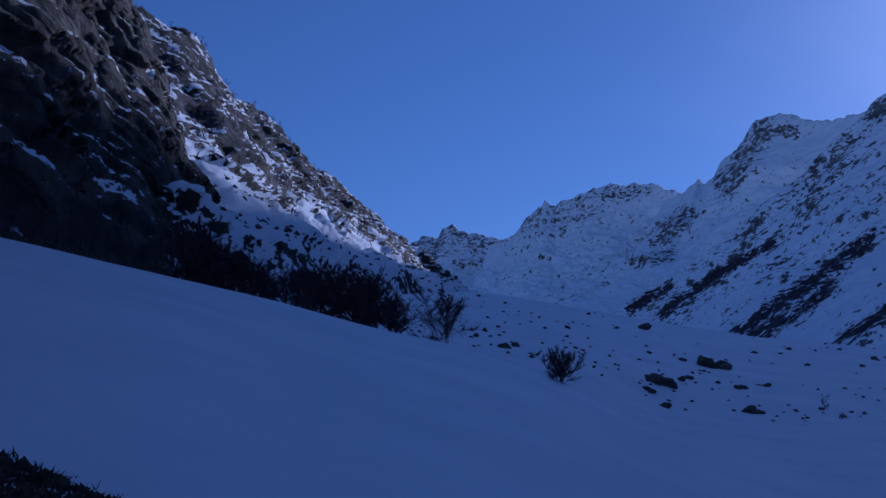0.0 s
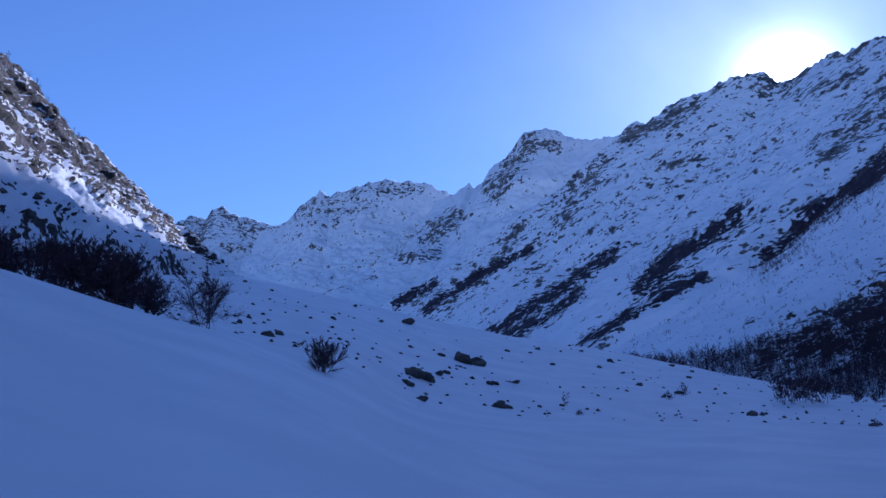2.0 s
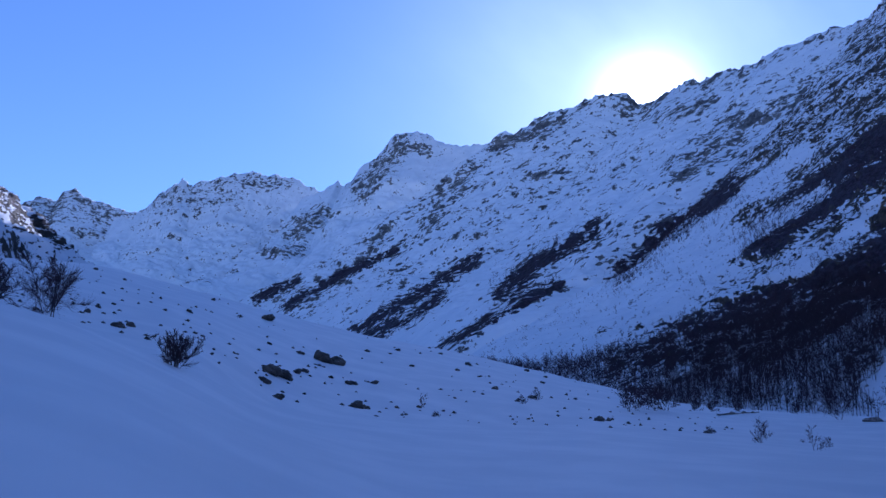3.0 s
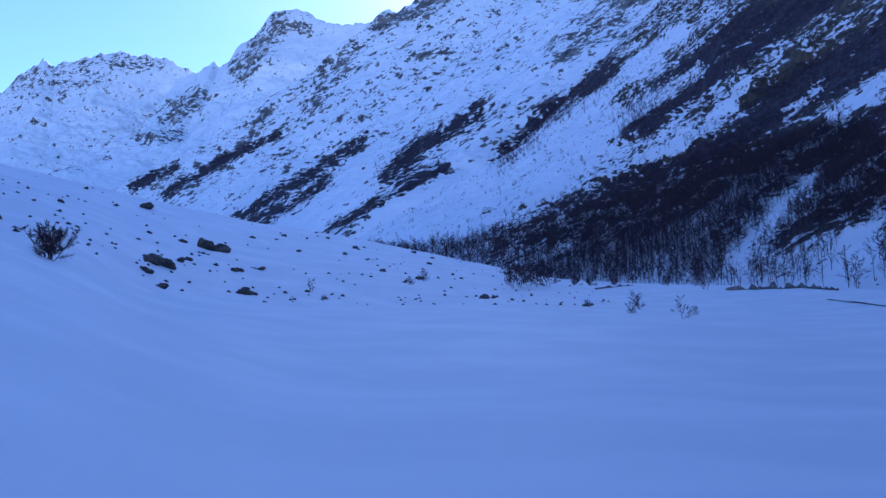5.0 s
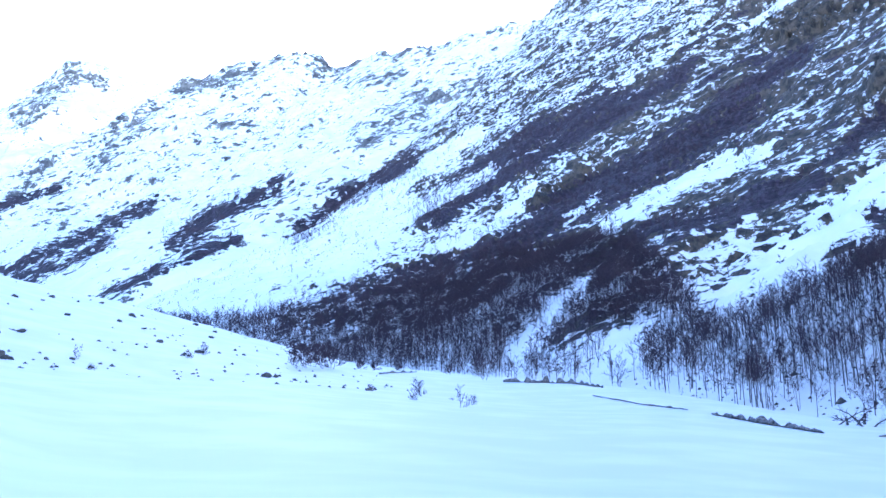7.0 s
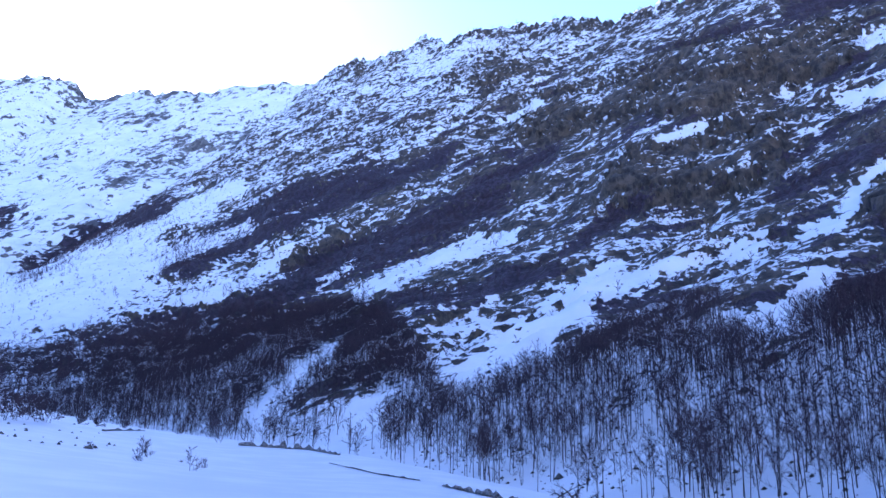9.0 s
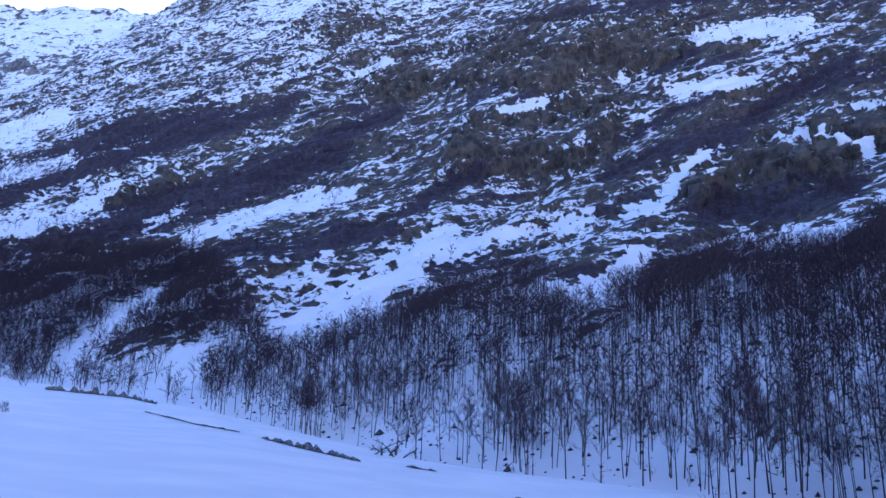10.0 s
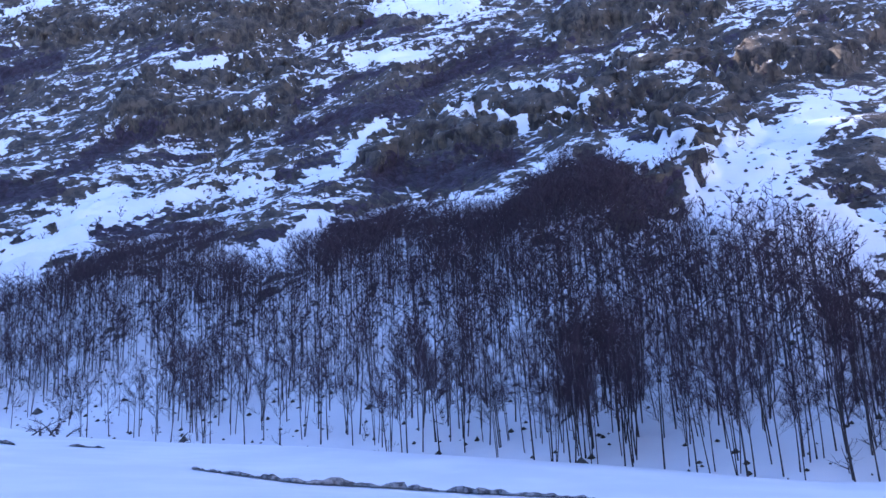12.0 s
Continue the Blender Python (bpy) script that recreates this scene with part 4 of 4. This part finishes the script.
grown("tree", "broad bare tree with spreading limbs above the snow crest", "tree", at_range(2.4, 94), 5.8, 3, 0.6, 501, limbs=16, twigs=60, width=0.022, splay=0.14)
grown("shrub", "round dense leafless shrub on the snow slope", "shrub", spot(9.9, 7.4), 2.9, 12, 0.45, 502, limbs=8, twigs=44, width=0.02, splay=0.42)
grown("sapling", "thin bare sapling among moraine stones", "sapling", spot(26.1, 5.2), 2.3, 2, 0.3, 503)
for az, el, h, seed in ((33.7, 5.7, 2.2, 504), (32.7, 5.5, 1.5, 505), (47.8, 3.2, 3.0, 506), (44.4, 3.6, 1.0, 507), (27.0, 4.6, 0.7, 508), (51.0, 2.7, 1.4, 509), (47.2, 3.0, 1.6, 515)):
    grown("shrub", "small pale bare shrub standing in smooth snow", "shrub", spot(az, el), h, 5, 0.5, seed, "shrubs on the valley floor", limbs=5, twigs=12)
grown("tree", "small crooked bare tree alone in the snow", "tree", spot(50.3, 2.5), 3.1, 1, 0.45, 510, limbs=10, twigs=14)
grown("tree", "rounded bare tree beside the stream", "tree", spot(51.9, 4.3), 7.0, 4, 0.5, 511, limbs=9, twigs=18, width=0.05)
for k, (az, el) in enumerate(((39.5, 5.0), (40.0, 5.0), (40.6, 5.1), (41.2, 5.0), (41.8, 5.0), (46.2, 4.9), (49.5, 4.7), (43.6, 5.0), (44.6, 4.9))):
    grown("shrub", "dark leafless thicket shrub by the stream", "shrub", spot(az, el), 5.5 if k < 5 else 3.0, 5, 0.5, 520 + k, "thicket by the stream", limbs=7, twigs=12, width=0.09)
rng = np.random.RandomState(31)
thicket = [bare_tree(540 + k, 5.2, 7, 9, 16, 3, 0.5, 0.05, 0.1, (0.1, 1.2)) for k in range(4)]
thick_roots = [tree_thing("shrub", "tall dark leafless shrub behind the snow crest", "shrub", m, "thicket behind the crest") for m in thicket]
places = [(-8.2 + 0.62 * k, 96 + 7 * rng.uniform(-1, 1), 1.0 - 0.045 * abs(k - 6)) for k in range(13)] + [(-15.3 + 0.6 * k, 92 + 5 * rng.uniform(-1, 1), 1.15 - 0.06 * k) for k in range(11)]
for n, (az, r, size) in enumerate(places):
    q = at_range(az, r)
    m = pose(q.x, q.y, q.z - 0.1, 0, 0, rng.uniform(0, 360)) @ Matrix.Scale(size * rng.uniform(1.05, 1.35), 4)
    if n < 4:
        thick_roots[n].matrix_world = m
    else:
        copy_thing(thick_roots[n % 4], m).matrix_basis = m
for n in range(34):
    q = at_range(rng.uniform(-29, -13.5), rng.uniform(80, 100))
    m = pose(q.x, q.y, q.z - 0.1, 0, 0, rng.uniform(0, 360)) @ Matrix.Scale(rng.uniform(0.35, 0.65), 4)
    made = copy_thing(originals[n % len(originals)], m)
    made.matrix_basis = m
    tagged(made, "slender bare tree at the foot of the cliff", group="trees under the cliff")


# ---- boulders and stones ----
def boulder_mesh(seed, detail=2):
    bm = bmesh.new()
    bmesh.ops.create_icosphere(bm, subdivisions=detail, radius=0.5)
    off = Vector((seed * 3.1, seed * 1.7, 0))
    for v in bm.verts:
        n = noise.fractal(v.co * 1.6 + off, 1.0, 2.0, 4)
        step = round((v.co.z + n * 0.3) * 5) / 5 - v.co.z
        v.co = v.co * (1 + 0.55 * n) + Vector((0, 0, 0.35 * step))
        v.co.z = max(v.co.z, -0.35) * 0.62
    me = bpy.data.meshes.new("boulder")
    bm.to_mesh(me)
    bm.free()
    me.materials.append(ROCK_MAT)
    return me


boulder_meshes = [boulder_mesh(k + 1, 3) for k in range(7)]


def boulder(az, el, degrees_wide, k, label, lift=0.0):
    q = spot(az, el)
    wide = math.hypot(q.x, q.y) * radians(degrees_wide)
    ob = tagged(new("boulder", boulder_meshes[k % 7]), label, "boulder", "boulders on the moraine")
    ob.matrix_world = pose(q.x, q.y, q.z + 0.06 * wide + lift, 8 * math.sin(k), 8 * math.cos(k * 2), 47 * k) @ Matrix.Diagonal((wide * 0.95, wide * 0.95, wide * 0.95, 1))


BIG = [(16.1, 7.2, 1.4), (17.0, 6.9, 1.3), (15.8, 6.6, 0.9), (17.8, 7.2, 0.7), (18.3, 7.3, 0.6), (19.4, 8.1, 1.5), (20.3, 7.9, 1.2), (16.7, 5.6, 0.8), (21.8, 5.1, 1.0), (22.4, 5.1, 0.7), (15.7, 10.6, 0.9), (6.5, 9.6, 0.9), (7.2, 9.7, 0.7),
       (37.6, 4.4, 0.7), (38.2, 4.4, 0.4), (44.3, 3.6, 0.5), (21.5, 6.6, 0.7), (22.9, 6.7, 0.5), (20.0, 7.0, 0.4), (29.1, 8.0, 0.5)]
for k, (az, el, wide) in enumerate(BIG):
    boulder(az, el, wide, k, "large dark boulder breaking through the snow")
rng = np.random.RandomState(41)
for k in range(75):
    az = rng.uniform(4, 39)
    base, crest = np.interp(az, [4, 10, 20, 40], [10.5, 8.5, 4.8, 4.2]), np.interp(az, [4, 16, 30, 40], [13.4, 11.2, 8.5, 6.2])
    boulder(az, base + (crest - base) * rng.uniform(0, 0.98), rng.choice([0.22, 0.28, 0.35, 0.5], p=[0.4, 0.3, 0.2, 0.1]), k + 3, "small dark moraine stone half buried in snow")


def stones(name, label, points, sizes, seed, material):
    """Loose stones joined into one mesh."""
    rng = np.random.RandomState(seed)
    octa = np.array([(1, 0, 0), (-1, 0, 0), (0, 1, 0), (0, -1, 0), (0, 0, 0.8), (0, 0, -0.5)])
    faces = np.array([(0, 2, 4), (2, 1, 4), (1, 3, 4), (3, 0, 4), (2, 0, 5), (1, 2, 5), (3, 1, 5), (0, 3, 5)])
    size = rng.uniform(*sizes, size=(len(points), 1, 1))
    v = octa[None] * size * rng.uniform(0.6, 1.4, size=(len(points), 6, 3)) + np.asarray(points)[:, None]
    f = faces[None] + (6 * np.arange(len(points)))[:, None, None]
    return tagged(new(name, mesh_from(name, v.reshape(-1, 3), f.reshape(-1, 3), material, False)), label, "stones", kind="stuff")


pebbles = []
for k in range(260):
    az = rng.uniform(-2, 46)
    pebbles.append(spot(az, np.interp(az, [-2, 10, 20, 46], [11, 8.5, 4.6, 3.6]) + rng.uniform(0, 1) ** 1.3 * np.interp(az, [-2, 16, 46], [3, 6.5, 2])))
stones("moraine_stones", "scattered small stones on the snowy moraine", [tuple(q) for q in pebbles], (0.18, 0.5), 51, ROCK_MAT)
wood_floor = scatter(right, inside * 0.07 * near_wood, 12)
stones("wood_stones", "dark stones and stumps on the wood's snowy floor", wood_floor, (0.14, 0.5), 52, GRASS_MAT)
scree_spots = scatter(right, 0.03 * near_lines(right, [(40, [(120, 15), (124, 13), (128, 15)])]) + 0.006 * chute + 0.002, 13)
stones("scree", "dark scree stones on open snow", scree_spots, (0.3, 1.1), 53, ROCK_MAT)
l_scree = scatter(left, 0.02 * (1 - upper) * smooth(bearing(left.p), -20, -14), 14)
stones("slope_stones", "dark stones strewn on the shaded snow slope", l_scree, (0.3, 1.3), 54, ROCK_MAT)


# ---- stream with cut banks ----
def stream(points, tall, label):
    """Open water below a stony cut bank along bearings and elevations on the valley floor."""
    a = np.array(points)
    n = max(8, int((a[-1, 0] - a[0, 0]) * 6))
    az = np.linspace(a[0, 0], a[-1, 0], n)
    el = np.interp(az, a[:, 0], a[:, 1])
    q = np.array([tuple(spot(x, e)) for x, e in zip(az, el)])
    out = q[:, :2] / np.linalg.norm(q[:, :2], axis=1)[:, None]
    wob = fbm(q / 2.0, 3)
    top = tall * np.clip(0.6 + 2.6 * wob, 0.02, 1.4) * np.sin(np.linspace(0.15, math.pi - 0.15, n)) ** 0.4
    rows = []
    for run, up in ((0.0, -0.3), (0.15, 0.55), (0.35, 1.0), (1.6, 1.0), (3.2, -0.25)):
        shift = run + 0.5 * wob
        rows.append(np.concatenate([q[:, :2] + out * shift[:, None], (q[:, 2] + top * up)[:, None]], 1))
    grid = np.stack(rows, 1)
    face = tagged(new("stream_bank", mesh_from("stream_bank", grid[:, :3].reshape(-1, 3), grid_faces(n, 3), BANK_MAT, False)), label, "stream bank", kind="structure")
    cap = tagged(new("bank_snow", mesh_from("bank_snow", grid[:, 2:].reshape(-1, 3), grid_faces(n, 3), SNOW_MAT)), "snow lying on the bank", "snow", kind="structure")
    wet = np.stack([np.concatenate([q[:, :2] + out * (d + 0.4 * wob)[:, None], (q[:, 2] + 0.05)[:, None]], 1) for d in (-1.3, 0.1)], 1)
    tagged(new("stream", mesh_from("stream", wet.reshape(-1, 3), grid_faces(n, 2), WATER_MAT)), "narrow dark open stream between snow banks", "stream", kind="structure")


stream([(82.6, -1.15), (85.4, -1.7), (88.9, -2.35), (91.7, -2.65), (95.3, -3.0), (100.7, -3.6), (108, -4.2)], 0.38, "grey stony cut bank of the snowed-in stream")
stream([(66.2, 1.95), (68.9, 1.4), (72.6, 0.75)], 0.8, "grey stony cut bank below the wood")
stream([(58.9, 3.2), (62, 2.6), (64.8, 2.25)], 0.3, "low dark bank line in the snow")
stream([(53.1, 4.15), (57.6, 4.0), (59.6, 3.7)], 1.7, "dark bank of the stream beside bare shrubs")
stream([(44.9, 4.65), (46, 4.75), (47.4, 4.8)], 0.9, "short dark bank of the stream")
stream([(75.5, 0.55), (77.5, 0.35)], 0.35, "short dark bank at the edge of the wood")


# ---- fallen wood at the edge of the wood ----
def fallen_branch(az, el, length, turn, seed):
    rng = np.random.RandomState(seed)
    q = spot(az, el, far=170)
    tv, tt, cv, ct = [], [], [], []
    ts = np.linspace(0, 1, 7)
    way = np.array([math.cos(turn), math.sin(turn), rng.uniform(0.05, 0.35)])
    line = np.array([q.x, q.y, q.z + 0.1]) + ts[:, None] * way * length + np.stack([0.3 * np.sin(4 * ts), 0.3 * np.cos(3 * ts), 0.35 * np.sin(3 * ts)], -1)
    tube(tv, tt, line, 0.16 * (1 - 0.8 * ts) + 0.02, 6)
    for k in range(26):
        f = rng.uniform(0.2, 1)
        at = np.array([np.interp(f, ts, line[:, c]) for c in range(3)])
        twig(cv, ct, at, way + rng.normal(size=3) * 0.9 + np.array([0, 0, 0.3]), rng.uniform(0.5, 1.8), 0.05, rng)
    root = tagged(new("fallen_branch"), "dark fallen branch lying across the snow", "branch", "fallen wood")
    part("limb", (np.array(tv), np.array(tt)), TRUNK_MAT, root)
    part("twigs", (np.array(cv), np.array(ct)), TWIG_MAT, root)


rng = np.random.RandomState(61)
for k in range(16):
    fallen_branch(rng.uniform(72.5, 80.5), rng.uniform(1.0, 1.6), rng.uniform(2.5, 7), rng.uniform(-0.6, 1.6), 600 + k)

# ---- dead grass and soil showing at the near edge of the slope ----
rng = np.random.RandomState(71)
soil, blades_v, blades_t = [], [], []
for k in range(1300):
    az = -34 + 20.5 * rng.uniform() ** 0.8
    r = np.interp(az, [-34, -24, -15], [8.8, 8.2, 6.8]) - rng.uniform(0, 1.9)
    q = at_range(az, r)
    soil.append((q.x, q.y, q.z))
    for b in range(6):
        d = np.array([rng.normal() * 0.7, rng.normal() * 0.7, 0.9])
        twig(blades_v, blades_t, np.array(q) + np.array([rng.normal() * 0.06, rng.normal() * 0.06, -0.01]), d, rng.uniform(0.03, 0.11), 0.014, rng)
stones("soil_clods", "dark clods of bare soil in the snow", soil, (0.03, 0.075), 72, GRASS_MAT)
tagged(new("dead_grass", mesh_from("dead_grass", np.array(blades_v), np.array(blades_t), GRASS_MAT, False)), "dark dead grass poking through thin snow", "grass", kind="stuff")
